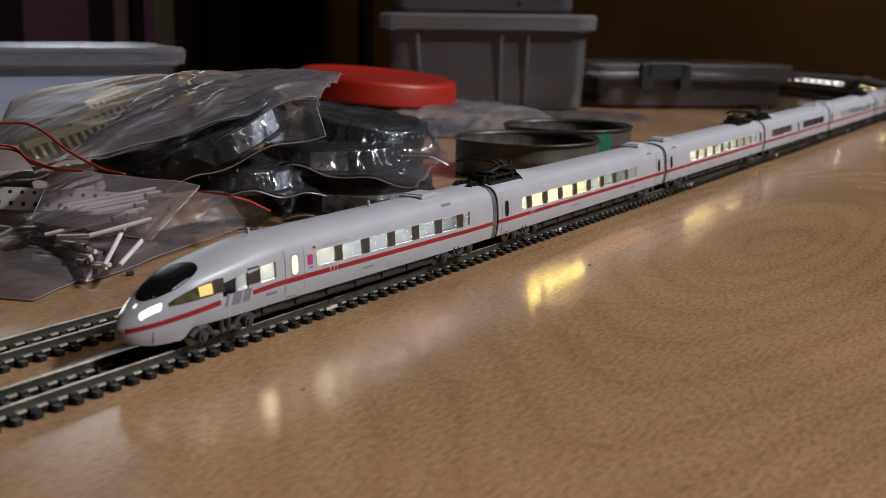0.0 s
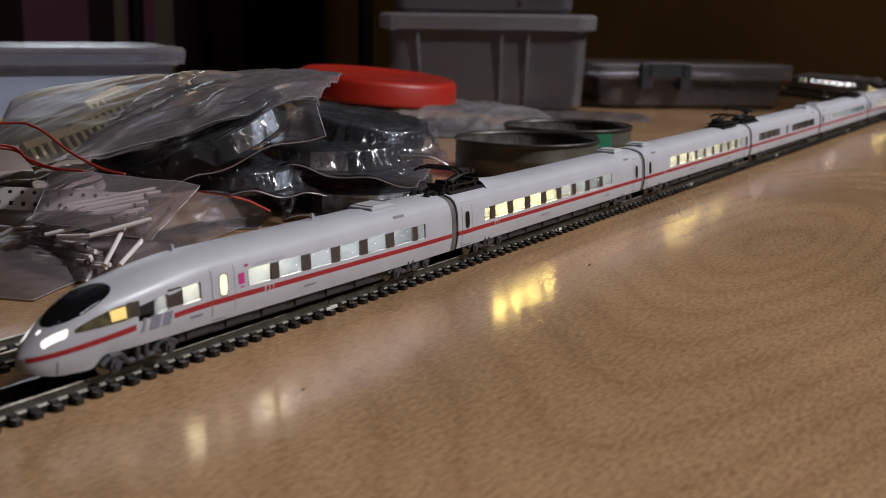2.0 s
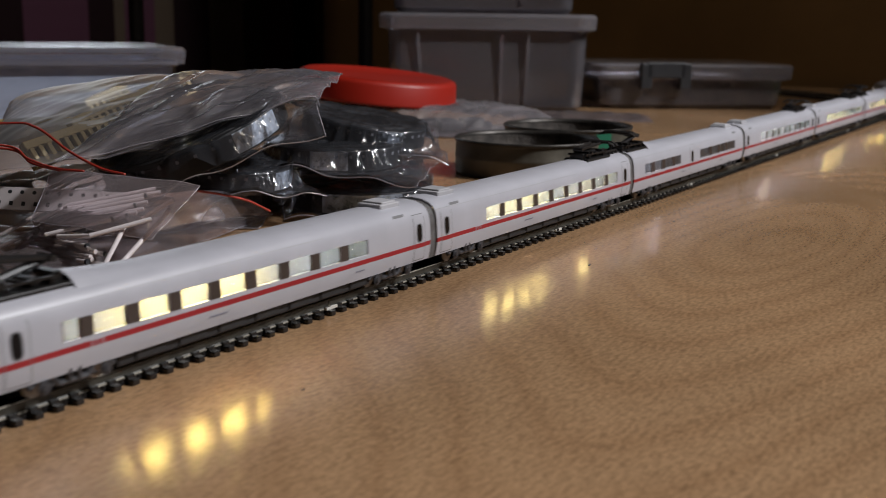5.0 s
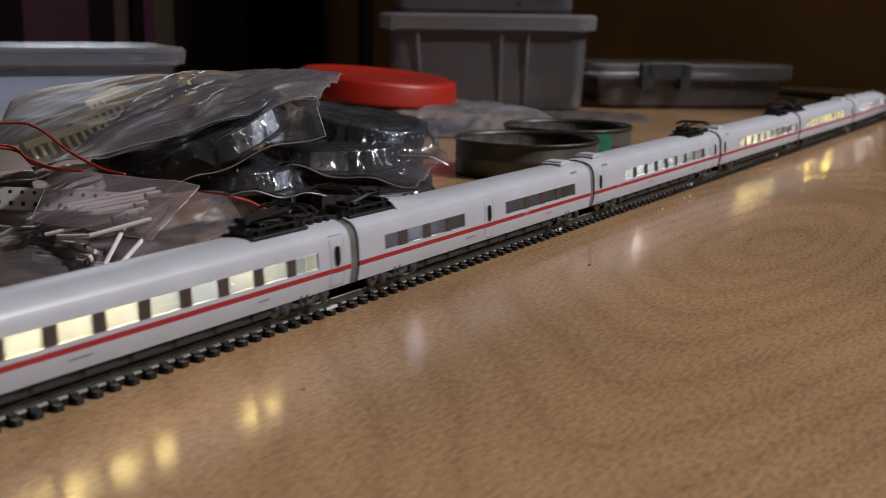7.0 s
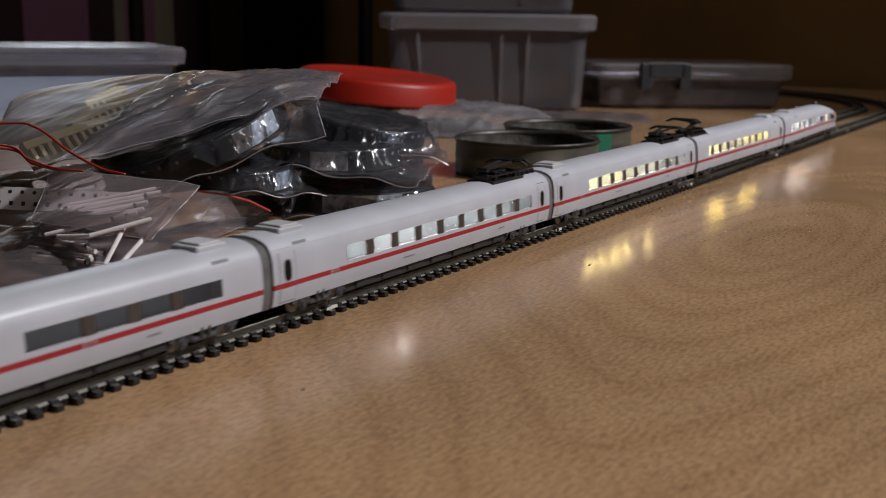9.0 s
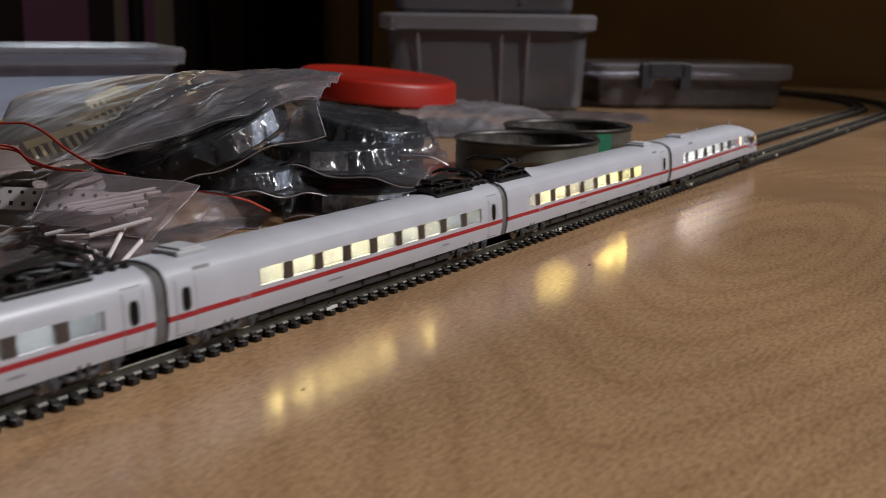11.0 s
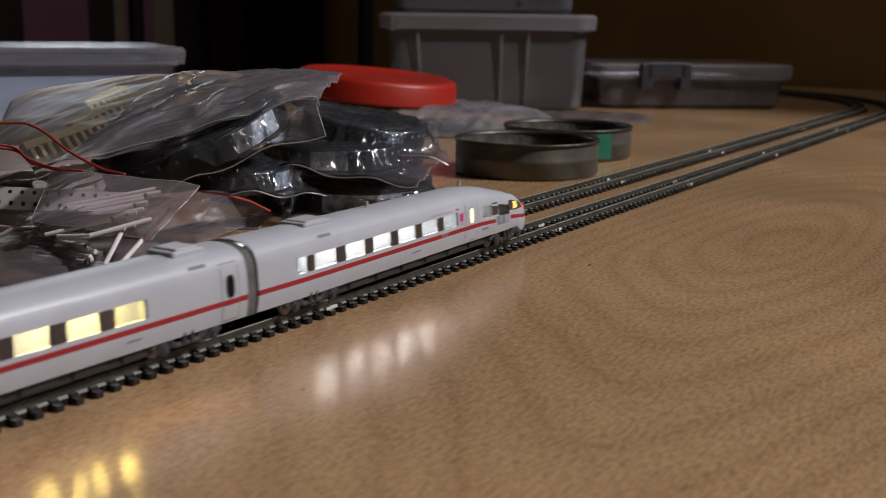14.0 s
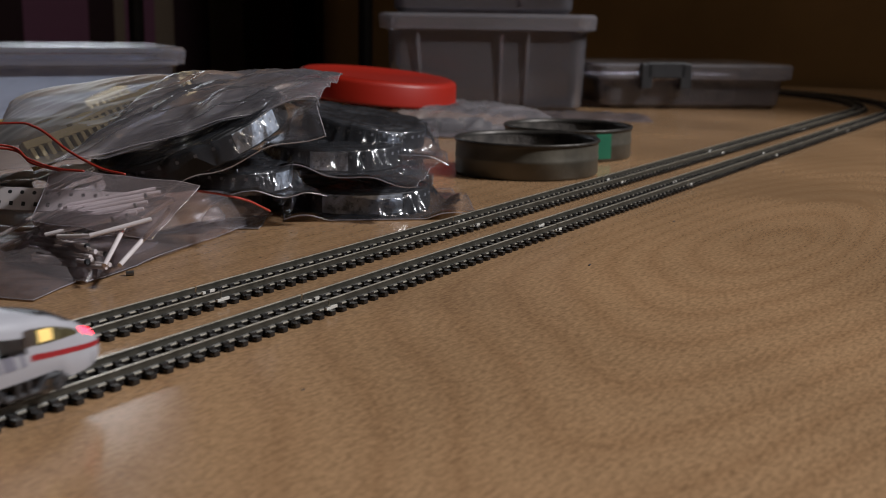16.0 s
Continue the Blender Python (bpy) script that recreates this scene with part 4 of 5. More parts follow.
tin(0.516, 0.081, 0.0370, 0.0180, "shallow tarnished tin standing on the table beside tracks")
tin(0.597, 0.096, 0.0370, 0.0180, "shallow tin with green sticker behind another tin", True)

# ---- red lid ----
M_REDLID = material("red_plastic", (0.32, 0.014, 0.006), 0.42, vary=0.08, scale=20)
bm = bmesh.new()
R0 = 0.056
lathe(bm, [(R0 - 0.004, 0.0166), (R0 - 0.001, 0.0155), (R0, 0.0135), (R0 + 0.0008, 0.002), (R0 + 0.0012, 0.0), (R0 - 0.001, 0.0), (R0 - 0.002, 0.0135), (R0 - 0.004, 0.0150)], 96)
ob = holder("jar_lid", "large round red plastic lid lying on bags", "lid")
ob.matrix_basis = leaning(0.657, 0.275, 0.0225, 2, 5)
part("lid_rim", bm, M_REDLID, ob, smooth=True)
bm = bmesh.new()
lathe(bm, [(0.0004, 0.0158), (R0 - 0.012, 0.0158), (R0 - 0.010, 0.0168), (R0 - 0.0035, 0.0166)], 96)
part("lid_top", bm, M_REDLID, ob, smooth=True)

# ---- bags and what they hold ----
M_FILM = film_material("polythene_film", 0.8, (0.95, 0.92, 0.94), rough=0.22, milk=0.10, bump=0.25, scale=55, veil=(0.90, 0.82, 0.86))
M_CLEARFILM = film_material("clear_polythene_film", 0.9, (0.97, 0.97, 0.98), rough=0.5, milk=0.03, bump=0.10, scale=35)
M_FLAP = film_material("folded_polythene_film", 0.7, (0.97, 0.94, 0.96), rough=0.30, milk=0.14, bump=0.15, scale=30, veil=(0.88, 0.80, 0.84))
M_FILM_MILKY = film_material("milky_polythene_film", 0.6, (0.9, 0.88, 0.92), rough=0.34, milk=0.20, bump=0.20, scale=40)
M_SEAM = film_material("welded_seam", 0.5, (0.95, 0.95, 0.97), rough=0.2, milk=0.4, bump=0.0)
M_SEALRED = material("red_zip_line", (0.42, 0.05, 0.035), 0.5, vary=0.1)
M_TAPE = material("black_carrier_tape", (0.013, 0.013, 0.015), 0.55, vary=0.3, scale=200)
M_HOLE = material("pale_hole", (0.22, 0.22, 0.24), 0.6, vary=0.2)
M_BEIGE = material("beige_plastic", (0.44, 0.34, 0.15), 0.5, vary=0.12, scale=100)
M_PAPERT = material("white_paper_tape", (0.44, 0.40, 0.40), 0.8, vary=0.05)
M_PIN = material("bright_metal_pin", (0.74, 0.68, 0.69), 0.22, 0.20, vary=0.15)
M_WIRE = material("dark_red_wire", (0.30, 0.025, 0.015), 0.4, vary=0.1)


def film_bag(label, place, w, l, h, seed, mat=None, seal=None, crumple=1.1, power=4.5):
    """A zip bag: a puffed upper sheet and a slack lower one, creased and flapping at the edges. Its place is a pose for a
    bag w by l, or four corners: near left, near right, far right, far left."""
    ob = holder("zip_bag", label, "plastic bag", "zip bags")
    if isinstance(place, Matrix):
        quad = [place @ Vector((a * w / 2, b * l / 2, 0)) for a, b in ((-1, -1), (1, -1), (1, 1), (-1, 1))]
    else:
        quad = [Vector(q) for q in place]
    base = sum(quad, Vector()) / 4
    ob.matrix_basis = Matrix.Translation(base)
    c00, c10, c11, c01 = [q - base for q in quad]
    w, l = ((c10 - c00).length + (c11 - c01).length) / 2, ((c01 - c00).length + (c11 - c10).length) / 2
    nu, nv = 72, 52
    for name, sign in (("upper_sheet", 1), ("lower_sheet", 0)):
        bm = bmesh.new()
        grid = []
        for i in range(nu + 1):
            row = []
            for j in range(nv + 1):
                u, v = 2 * i / nu - 1, 2 * j / nv - 1
                puff = max(0.0, (1 - abs(u) ** power) * (1 - abs(v) ** power))
                q = Vector((u * w * 13 + seed * 7.3, v * l * 13, seed * 3.1 + sign * 0.7))
                # long creases run slantwise, crossed by a few short ones
                slant = Vector(((q.x + q.y) * 0.5, (q.y - q.x) * 2.8, q.z))
                fold = abs(noise.noise(slant)) + 0.6 * abs(noise.noise(q * 1.7)) + 0.25 * abs(noise.noise(slant * 2.6))
                edge = max(abs(u), abs(v)) ** 5
                z = sign * h * puff ** 0.6 - crumple * sign * 0.0050 * fold * (0.3 + puff) * min(1.0, h / 0.008 + 0.3)
                z += edge * crumple * 0.0028 * noise.noise(Vector((u * 2.2 + seed, v * 2.2, 5.0))) + 0.0004 * sign
                a, b = (u + 1) / 2, (v + 1) / 2
                a += 0.014 * noise.noise(Vector((v * 2.5, seed, 1.0))) * u
                b += 0.014 * noise.noise(Vector((u * 2.5, seed, 9.0))) * v
                p = c00 * (1 - a) * (1 - b) + c10 * a * (1 - b) + c11 * a * b + c01 * (1 - a) * b
                p.z = max(p.z + z, 0.0003 + 0.0002 * sign - base.z)
                row.append(bm.verts.new(p))
            grid.append(row)
        for i in range(nu):
            for j in range(nv):
                bm.faces.new((grid[i][j], grid[i + 1][j], grid[i + 1][j + 1], grid[i][j + 1]))
        rim = [v.co.copy() for v in [r[0] for r in grid] + grid[-1][1:] + [r[-1] for r in grid[-2::-1]] + grid[0][-2::-1]]
        part(name, bm, mat or M_FILM, ob, smooth=True)
    bm = bmesh.new()
    tube(bm, [p + Vector((0, 0, 0.0003)) for p in rim], 0.00013, 4)
    part("welded_edge", bm, M_SEAM, ob, "pale welded edge")
    if seal:
        bm = bmesh.new()
        tube(bm, [Vector(p) - base for p in spline(seal)], 0.0004, 5)
        part("zip_line", bm, M_SEALRED, ob, "red zip line")
    return ob


def coil(m, r, h, seed, label="coil of black component tape in a bag", dots=34, tone=None):
    ob = holder("tape_coil", label, "tape coil", "coils of tape")
    ob.matrix_basis = m
    prof = [(0.011, 0.0), (r, 0.0), (r + 0.0002, 0.0004), (r + 0.0002, h - 0.0004), (r, h)]
    k = r
    rnd = random.Random(seed)
    while k > 0.0125:
        k -= 0.0009
        prof += [(k + 0.00015, h - rnd.uniform(0.0, 0.0004)), (k, h - rnd.uniform(0.0006, 0.0012)), (k - 0.0001, h - rnd.uniform(0.0, 0.0005))]
    prof += [(0.011, h - 0.0006), (0.011, 0.0)]
    bm = bmesh.new()
    rings = lathe(bm, prof, 72)
    for ring in rings[4:]:
        for v in ring:
            v.co.z += 0.0006 * noise.noise(v.co * 90 + Vector((seed, 0, 0)))
    part("wound_tape", bm, tone or M_TAPE, ob)
    bm = bmesh.new()
    for i in range(dots):
        a = 2 * math.pi * i / dots
        v = box(bm, -0.0002, 0.0002, -0.00055, 0.00055, -0.00055, 0.00055, 0, Matrix.Rotation(a, 4, "Z") @ Matrix.Translation((r + 0.0002, 0, h * 0.72)))
    tagged(part("sprocket_holes", bm, M_HOLE, ob), kind="stuff")
    return ob


def wrapped(label, m, r, h, seed, w, l, mat=None, shift=(0.0, 0.0), slack=0.006, flap=0.007):
    """A zip bag drawn tight over a coil: flat on top, creased down its rim, with slack film and curling corners beyond."""
    ob = holder("zip_bag", label, "plastic bag", "zip bags")
    ob.matrix_basis = m
    nu = nv = 76
    for name, upper in (("upper_sheet", True), ("lower_sheet", False)):
        bm = bmesh.new()
        grid = []
        for i in range(nu + 1):
            row = []
            for j in range(nv + 1):
                u, v = 2 * i / nu - 1, 2 * j / nv - 1
                x, y = u * w / 2 + shift[0], v * l / 2 + shift[1]
                rho, a = math.hypot(x, y), math.atan2(y, x)
                ray = noise.noise(Vector((math.cos(a) * 7, math.sin(a) * 7, seed * 2.7)))
                fine = noise.noise(Vector((math.cos(a) * 21, math.sin(a) * 21, seed * 1.9 + rho * 60)))
                t = min(1.0, max(0.0, (rho - r - 0.0006) / (slack * (1 + 0.5 * ray))))
                fall = (1 - t) ** 1.7
                edge = max(abs(u), abs(v))
                curl = flap * max(0.0, edge - 0.55) * noise.noise(Vector((u * 1.7, v * 1.7, seed * 4.1))) * 2.2
                q = Vector((x * 60, y * 60, seed * 3.3))
                slant = Vector(((q.x + q.y) * 0.6, (q.y - q.x) * 2.4, q.z))
                if upper:
                    z = (h + 0.0012) * fall + 0.0007 * (1 - fall)
                    z += (0.0011 * ray + 0.0012 * fine) * math.sin(math.pi * min(1.0, t + 0.12)) - (0.0010 * abs(noise.noise(slant)) + 0.0006 * abs(noise.noise(slant * 2.3))) * fall
                else:
                    z = -0.0006
                row.append(bm.verts.new((x, y, z + curl)))
            grid.append(row)
        low = min(0.0, min((m @ v.co).z for r0 in grid for v in r0) - 0.0003)
        if low < 0:
            inv = m.inverted()
            for r0 in grid:
                for v in r0:
                    p = m @ v.co
                    if p.z < 0.0003:
                        p.z = 0.0003 + (0.0002 if upper else 0.0)
                        v.co = inv @ p
        for i in range(nu):
            for j in range(nv):
                bm.faces.new((grid[i][j], grid[i + 1][j], grid[i + 1][j + 1], grid[i][j + 1]))
        rim = [v.co.copy() for v in [r0[0] for r0 in grid] + grid[-1][1:] + [r0[-1] for r0 in grid[-2::-1]] + grid[0][-2::-1]]
        part(name, bm, mat or M_WRAP, ob, smooth=True)
    bm = bmesh.new()
    tube(bm, [p + Vector((0, 0, 0.0003)) for p in rim], 0.00020, 4)
    part("welded_edge", bm, M_SEAM, ob, "pale welded edge")
    return ob


def foil_tab(m, r, h, a0, a1, label="bluish clear cover tape on a coil's rim"):
    """A loose end of shiny cover tape bent round the rim of a coil."""
    bm = bmesh.new()
    cols = []
    n = 14
    for i in range(n + 1):
        a = radians(a0 + (a1 - a0) * i / n)
        o = 0.0007 + 0.0007 * abs(noise.noise(Vector((i * 0.7, a0, 2.0))))
        cols.append([bm.verts.new(((r + o) * math.cos(a), (r + o) * math.sin(a), z)) for z in (h * 0.1, h * 0.5, h * 0.95)])
    for p, q in zip(cols, cols[1:]):
        for k in range(2):
            bm.faces.new((p[k], q[k], q[k + 1], p[k + 1]))
    ob = part("cover_tape", bm, M_FOIL)
    ob.matrix_basis = m
    mod = ob.modifiers.new("thickness", "SOLIDIFY")
    mod.thickness = 0.0002
    tagged(ob, label, "tape", "cover tapes")


M_SWEEP = film_material("thin_milky_film", 0.8, (0.96, 0.95, 0.97), rough=0.30, milk=0.11, bump=0.22, scale=40, veil=(0.78, 0.74, 0.82))
M_WRAP = film_material("tight_polythene_film", 0.8, (0.96, 0.96, 0.98), rough=0.13, milk=0.045, bump=0.35, scale=110, veil=(0.66, 0.70, 0.80))
M_FOIL = material("blue_silver_cover_tape", (0.42, 0.48, 0.56), 0.28, 0.35, vary=0.6, scale=260, bump=0.4, bump_scale=500)

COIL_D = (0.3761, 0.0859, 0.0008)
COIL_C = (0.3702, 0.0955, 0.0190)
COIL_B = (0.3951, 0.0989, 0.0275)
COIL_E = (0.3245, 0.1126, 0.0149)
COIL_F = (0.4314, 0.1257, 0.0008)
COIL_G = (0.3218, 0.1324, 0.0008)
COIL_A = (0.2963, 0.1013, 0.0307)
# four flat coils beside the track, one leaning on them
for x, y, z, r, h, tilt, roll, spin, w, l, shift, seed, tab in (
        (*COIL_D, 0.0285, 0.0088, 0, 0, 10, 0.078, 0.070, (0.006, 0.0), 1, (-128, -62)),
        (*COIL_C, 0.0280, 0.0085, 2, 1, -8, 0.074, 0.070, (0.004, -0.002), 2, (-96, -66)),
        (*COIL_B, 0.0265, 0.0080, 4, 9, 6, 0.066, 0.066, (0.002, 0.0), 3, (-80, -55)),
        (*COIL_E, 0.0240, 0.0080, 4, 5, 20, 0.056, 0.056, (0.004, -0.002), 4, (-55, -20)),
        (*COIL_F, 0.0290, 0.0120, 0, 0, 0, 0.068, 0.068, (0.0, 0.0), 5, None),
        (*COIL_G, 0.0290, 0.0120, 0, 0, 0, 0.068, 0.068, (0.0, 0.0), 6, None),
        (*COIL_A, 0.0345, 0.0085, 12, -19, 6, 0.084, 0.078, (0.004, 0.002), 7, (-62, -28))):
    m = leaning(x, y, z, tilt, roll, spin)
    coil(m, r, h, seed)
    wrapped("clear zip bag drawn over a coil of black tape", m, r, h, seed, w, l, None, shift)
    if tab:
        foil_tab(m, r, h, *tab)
film_bag("milky grey zip bag sweeping over the pile of coils", ((0.2354, 0.1050, 0.0304), (0.3132, 0.0602, 0.0500), (0.3543, 0.0794, 0.0554), (0.3310, 0.1460, 0.0546)), 0, 0, 0.0060, 9, M_SWEEP, crumple=1.1)


M_POCKET = material("painted_pocket_shade", (0.07, 0.05, 0.022), 0.6, vary=0.2)


def toothed_strip(m, n, label):
    """A moulded strip with a solid upper border and square teeth over pockets whose shade is painted in."""
    ob = holder("toothed_strip", label, "plastic strip", "beige strips")
    ob.matrix_basis = m
    bm = bmesh.new()
    box(bm, -n * 0.0018, n * 0.0018, -0.0050, 0.0050, 0.0, 0.0016, 0.0003)
    box(bm, -n * 0.0018, n * 0.0018, 0.0018, 0.0050, 0.0015, 0.0034, 0.0004)
    box(bm, -n * 0.0018, n * 0.0018, -0.0050, -0.0040, 0.0015, 0.0030, 0.0003)
    part("strip_base", bm, M_BEIGE, ob)
    for k in range(n):
        x = (k - n / 2 + 0.5) * 0.0036
        bm = bmesh.new()
        box(bm, x - 0.0009, x + 0.0009, -0.0042, 0.0019, 0.0014, 0.0036, 0.0003)
        part("tooth", bm, M_BEIGE, ob)
        # pocket floor coloured dark brown for the shade between the teeth
        bm = bmesh.new()
        box(bm, x + 0.0010, x + 0.0026, -0.0039, 0.0017, 0.0014, 0.0019)
        part("pocket", bm, M_POCKET, ob, "square pocket with its shade painted dark brown")
    return ob


def strip_pose(a, b, lean):
    """From a to b, the open side turned by lean degrees towards the track."""
    a, b = Vector(a), Vector(b)
    x = (b - a).normalized()
    y = Vector((0, 0, 1)).cross(x).normalized()
    m = Matrix((x, y, x.cross(y))).transposed().to_4x4()
    return Matrix.Translation((a + b) / 2) @ m @ pose(0, 0, 0, lean)


for a, b, n in (((0.2840, 0.1463, 0.0357), (0.3312, 0.1458, 0.0482), 17), ((0.3164, 0.1986, 0.0314), (0.3511, 0.1995, 0.0415), 12), ((0.2459, 0.1320, 0.0291), (0.2814, 0.1313, 0.0360), 10), ((0.2748, 0.1900, 0.0310), (0.2897, 0.1657, 0.0332), 10)):
    toothed_strip(strip_pose(a, b, 58), n, "beige toothed plastic strip inside a clear bag")
film_bag("clear zip bag holding beige toothed strips", ((0.2245, 0.1285, 0.0264), (0.2776, 0.0992, 0.0325), (0.3450, 0.1520, 0.0520), (0.3188, 0.2330, 0.0395)), 0, 0, 0.008, 11, M_CLEARFILM, crumple=0.3)
film_bag("clear bag propping up the beige strips", leaning(0.300, 0.165, 0.0002, 6, -8, 2), 0.12, 0.09, 0.018, 12, M_CLEARFILM)
film_bag("milky folded flap of a bag over metal pins", ((0.2219, 0.1002, 0.0146), (0.2319, 0.0590, 0.0119), (0.2546, 0.0602, 0.0253), (0.2421, 0.1133, 0.0279)), 0, 0, 0.0015, 21, M_FLAP, crumple=0.35)

# flat bag with mixed parts farther back
film_bag("milky bag with dark mixed parts on the table", leaning(0.672, 0.226, 0.0003, 0, 2, 4), 0.170, 0.095, 0.022, 13, M_FILM_MILKY)
bm = bmesh.new()
for k in range(14):
    box(bm, -0.008, 0.008, -0.005, 0.005, 0, random.uniform(0.003, 0.009), 0.001, leaning(0.665, 0.228, 0.0012) @ pose(random.uniform(-0.05, 0.045), random.uniform(-0.026, 0.026), 0, 0, 0, random.uniform(0, 90)))
tagged(part("mixed_parts", bm, M_STUFF), "dark mixed small parts inside a milky bag", "small parts", kind="stuff")
film_bag("flat empty clear bag lying on the table", leaning(0.845, 0.195, 0.0003, 0, 0, -4), 0.100, 0.070, 0.004, 14, M_FILM)

# pins
PINS = [
    ((0.2254, 0.1041, 0.0087), (0.2226, 0.0761, 0.0096)),
    ((0.2249, 0.1026, 0.0079), (0.2223, 0.0751, 0.0089)),
    ((0.2234, 0.1027, 0.0072), (0.2227, 0.0728, 0.0083)),
    ((0.2243, 0.0990, 0.0065), (0.2238, 0.0695, 0.0077)),
    ((0.2232, 0.0985, 0.0057), (0.2208, 0.0729, 0.0070)),
    ((0.2219, 0.0983, 0.0050), (0.2205, 0.0719, 0.0064)),
    ((0.2204, 0.0985, 0.0042), (0.2192, 0.0725, 0.0058)),
    ((0.2196, 0.0974, 0.0035), (0.2221, 0.0662, 0.0052)),
    ((0.2200, 0.0945, 0.0029), (0.2210, 0.0665, 0.0046)),
    ((0.2315, 0.1075, 0.0088), (0.2473, 0.0856, 0.0143)),
    ((0.2321, 0.1086, 0.0097), (0.2500, 0.0841, 0.0152)),
    ((0.2340, 0.1074, 0.0106), (0.2522, 0.0833, 0.0161)),
    ((0.2355, 0.1068, 0.0116), (0.2519, 0.0866, 0.0169)),
    ((0.2363, 0.1074, 0.0125), (0.2551, 0.0844, 0.0178)),
    ((0.2374, 0.1074, 0.0135), (0.2555, 0.0865, 0.0187)),
    ((0.2387, 0.1074, 0.0144), (0.2570, 0.0870, 0.0196)),
    ((0.2406, 0.1060, 0.0154), (0.2606, 0.0840, 0.0205)),
    ((0.2413, 0.1068, 0.0163), (0.2608, 0.0864, 0.0214)),
    ((0.2207, 0.0926, 0.0114), (0.2351, 0.0786, 0.0157)),
    ((0.2202, 0.0723, 0.0135), (0.2356, 0.0625, 0.0174)),
    ((0.2375, 0.0689, 0.0164), (0.2498, 0.0680, 0.0207)),
    ((0.2154, 0.0610, 0.0069), (0.2313, 0.0696, 0.0148)),
    ((0.2177, 0.0573, 0.0070), (0.2493, 0.0688, 0.0176)),
    ((0.2207, 0.0869, 0.0116), (0.2245, 0.0768, 0.0123)),
    ((0.2271, 0.1242, 0.0061), (0.2468, 0.1246, 0.0123)),
    ((0.2238, 0.1201, 0.0034), (0.2405, 0.1159, 0.0091)),
    ((0.2229, 0.1120, 0.0030), (0.2388, 0.1109, 0.0095)),
    ((0.2302, 0.1096, 0.0119), (0.2456, 0.1074, 0.0168)),
]
for k, (a, b) in enumerate(PINS):
    a, b = Vector(a), Vector(b)
    d = (b - a).normalized()
    bm = bmesh.new()
    rod(bm, a, b, 0.00072, 12)
    ob = part("pin", bm, M_PIN, smooth=False)
    tagged(ob, "thin bright metal pin lying in a bag", "metal pin", "pins")
    if k % 3 == 0:
        bm = bmesh.new()
        rod(bm, b - d * 0.0006, b + d * 0.0003, 0.00084, 12)
        part("pin_head", bm, M_CLIP, ob, "dark pin end")
film_bag("clear zip bag with red line holding metal pins", ((0.2215, 0.1131, 0.0006), (0.2144, 0.0685, 0.0006), (0.3339, 0.0982, 0.0012), (0.2641, 0.0964, 0.0060)), 0, 0, 0.0150, 15, M_FILM, seal=((0.2739, 0.0803, 0.0196), (0.2844, 0.0786, 0.0171), (0.2966, 0.0779, 0.0134), (0.3097, 0.0793, 0.0078)), crumple=0.8)
film_bag("clear bag of metal pins under another bag", leaning(0.215, 0.118, 0.0003, 2, 0, -12), 0.085, 0.075, 0.0080, 16, M_FILM, crumple=0.7)

# paper tape with sprocket holes
tape = holder("paper_tape", "white paper component tape with punched holes", "paper tape")
tape.matrix_basis = leaning(0.235, 0.124, 0.0175, 58, 2, 0)
bm = bmesh.new()
box(bm, -0.040, 0.036, -0.004, 0.004, 0, 0.0009)
part("tape_strip", bm, M_PAPERT, tape)
for k in range(18):
    bm = bmesh.new()
    x = -0.038 + k * 0.004
    rod(bm, (x, 0.0023, 0.0005), (x, 0.0023, 0.00095), 0.0007, 10)
    part("punched_hole", bm, M_TAPE, tape)
    bm = bmesh.new()
    box(bm, x + 0.0004, x + 0.0016, -0.0025, -0.001, 0.0005, 0.00095)
    part("pocket", bm, M_TAPE, tape)

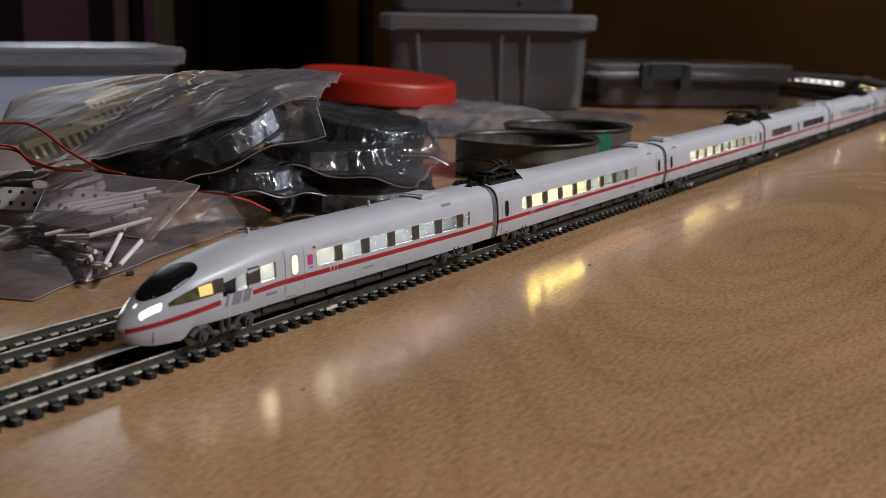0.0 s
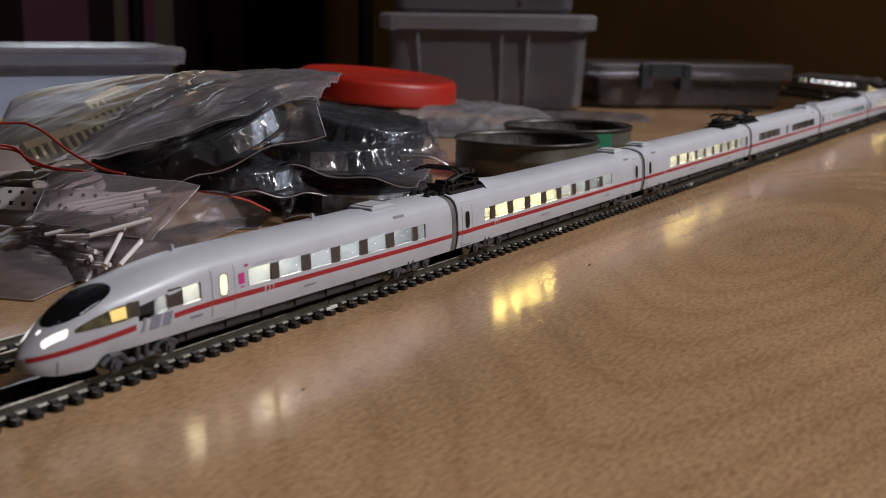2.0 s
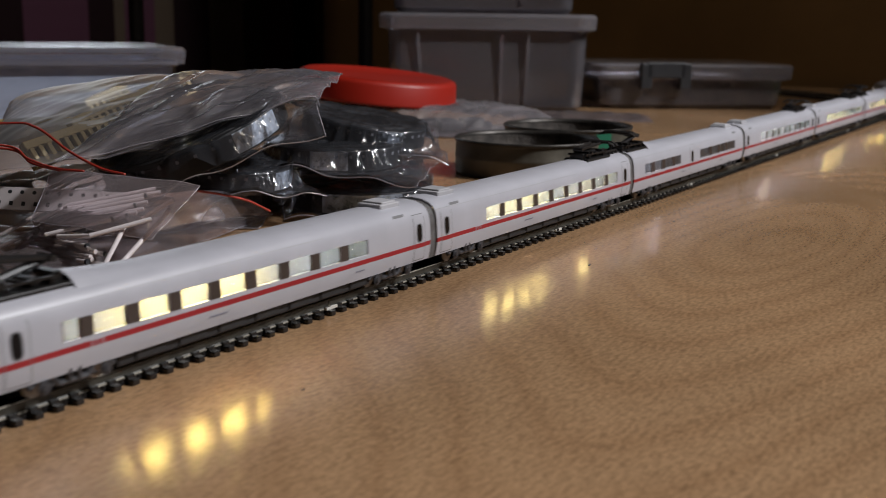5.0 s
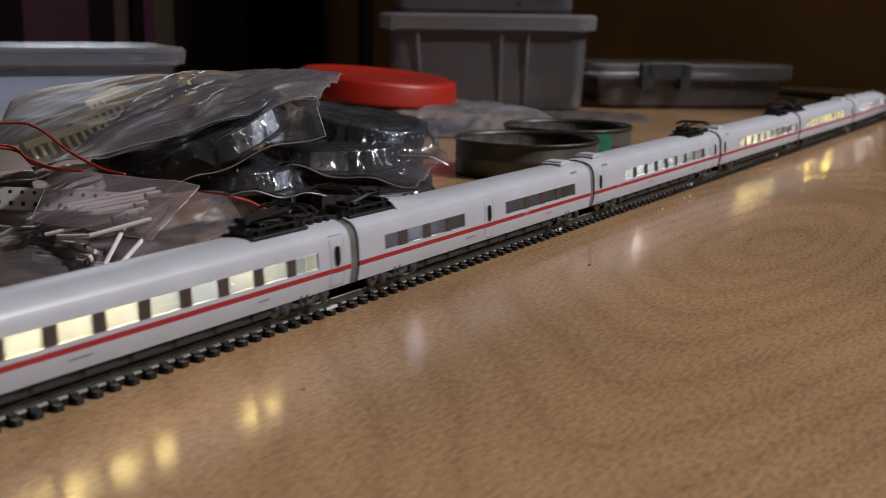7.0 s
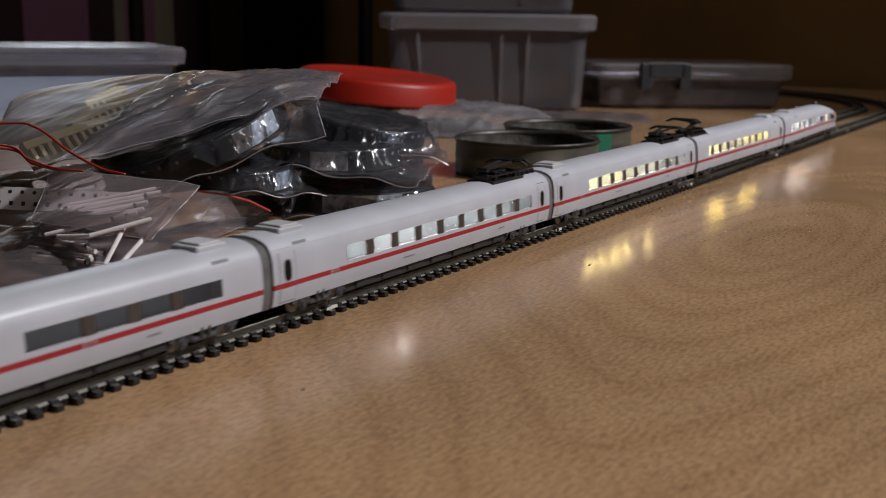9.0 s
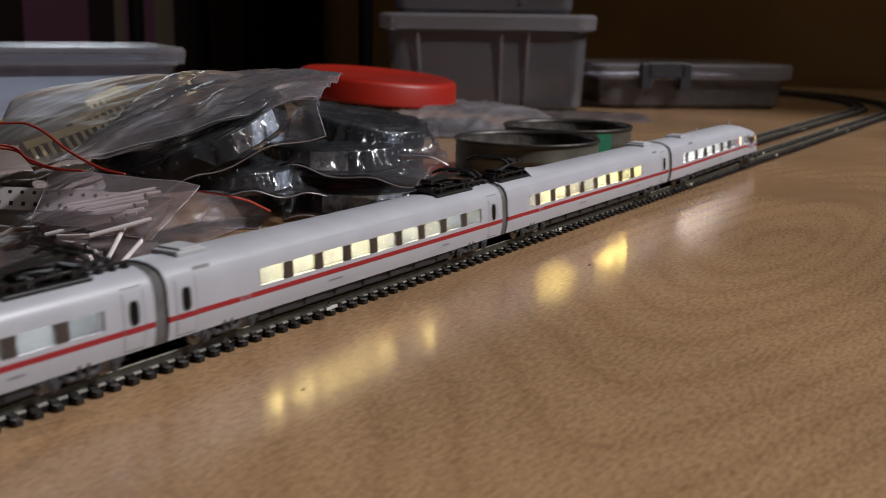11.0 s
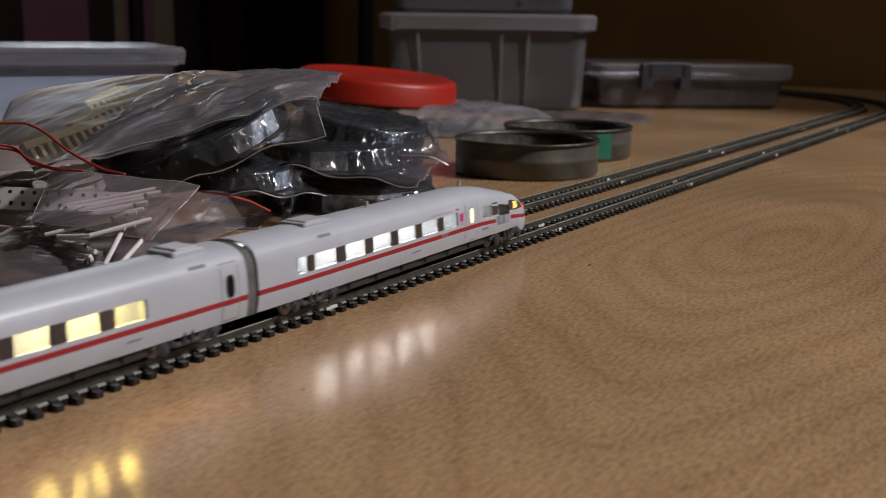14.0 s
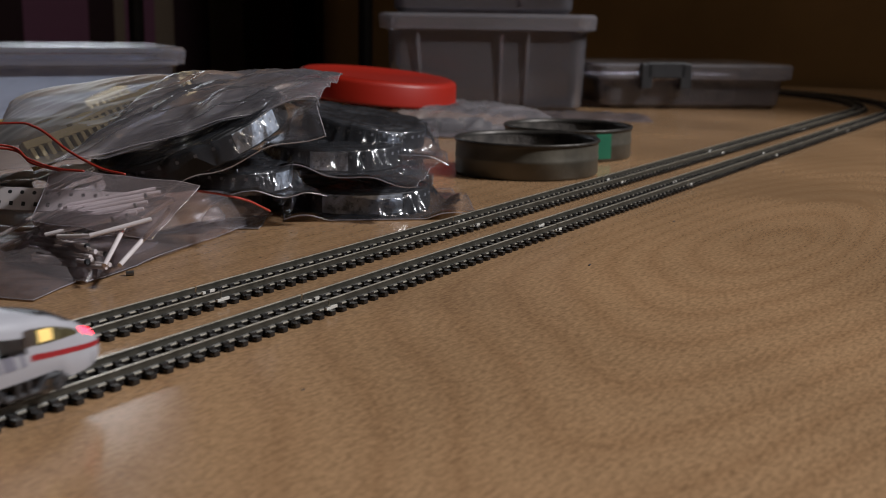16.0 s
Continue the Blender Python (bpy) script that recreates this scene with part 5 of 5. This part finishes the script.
# red wires
for pts in (((0.200, 0.160, 0.040), (0.232, 0.126, 0.0425), (0.238, 0.116, 0.0415), (0.240, 0.103, 0.0345), (0.241, 0.090, 0.0300), (0.243, 0.081, 0.0285)),
            ((0.205, 0.150, 0.036), (0.232, 0.126, 0.0355), (0.233, 0.114, 0.0318), (0.2345, 0.103, 0.0295), (0.238, 0.094, 0.0290)),
            ((0.206, 0.149, 0.034), (0.232, 0.125, 0.0345), (0.2335, 0.113, 0.0305), (0.2355, 0.102, 0.0288))):
    bm = bmesh.new()
    tube(bm, spline(pts), 0.00042, 6)
    tagged(part("wire", bm, M_WIRE, smooth=True), "thin dark red wire lying across the bags", "wire", "red wires")

# crumbs on the table
bm = bmesh.new()
rod(bm, (0.2302, 0.0686, 0.0008), (0.2320, 0.0672, 0.0008), 0.0008, 12)
tagged(part("small_nut", bm, M_WHEEL), "tiny dark metal bush lying on the table", "metal bush")
for x, y in ((0.326, -0.041), (0.177, -0.042), (0.292, 0.088), (0.60, -0.03), (0.42, -0.035), (0.50, -0.09), (0.205, 0.074)):
    bm = bmesh.new()
    s = random.uniform(0.00018, 0.0004)
    box(bm, -s * 2.2, s * 2.2, -s * 0.6, s * 0.6, 0, s, 0.0001, pose(x, y, 0, 0, 0, random.uniform(-40, 10)))
    tagged(part("crumb", bm, M_STUFF), "tiny dark crumb lying on the table", "crumb", "crumbs")


# ---- what moves ----
# seconds and metres run by the train since the start
RUN = [(0.0, 0.0), (0.5, 0.0014), (1.0, 0.0065), (1.5, 0.0145), (2.0, 0.0262), (2.5, 0.0418), (3.0, 0.0614), (3.5, 0.0860), (4.0, 0.1145), (4.2, 0.1285),
       (4.7, 0.1690), (5.2, 0.2150), (5.7, 0.2660), (6.3, 0.3270), (6.5, 0.3465), (7.0, 0.3935), (7.5, 0.4418), (8.0, 0.4903), (8.5, 0.5385), (9.0, 0.5868), (9.2, 0.6062),
       (10.25, 0.7080), (11.3, 0.8085), (11.5, 0.8275), (12.0, 0.8745), (12.5, 0.9218), (13.0, 0.9695), (13.5, 1.0175), (14.0, 1.0640), (14.5, 1.1100), (15.0, 1.1560), (15.5, 1.2060), (16.0, 1.2600)]


def motions():
    for i, (car, way) in enumerate(cars):
        rows = []
        gap = K * (GAP0 + max(0, i - 1) * LEN)
        a, b = (0.0243, 0.130) if i in (0, 7) else (0.0215, LEN - 0.0215)
        for t, s in RUN:
            p, _ = along(gap - K * s + way * K * a)
            q, _ = along(gap - K * s + way * K * b)
            d = (q - p).normalized()
            o = p - d * K * a
            rows.append((t, Matrix.Translation(o) @ Matrix.Rotation(math.atan2(d.y, d.x), 4, "Z")))
        walk(car, rows)


motions()
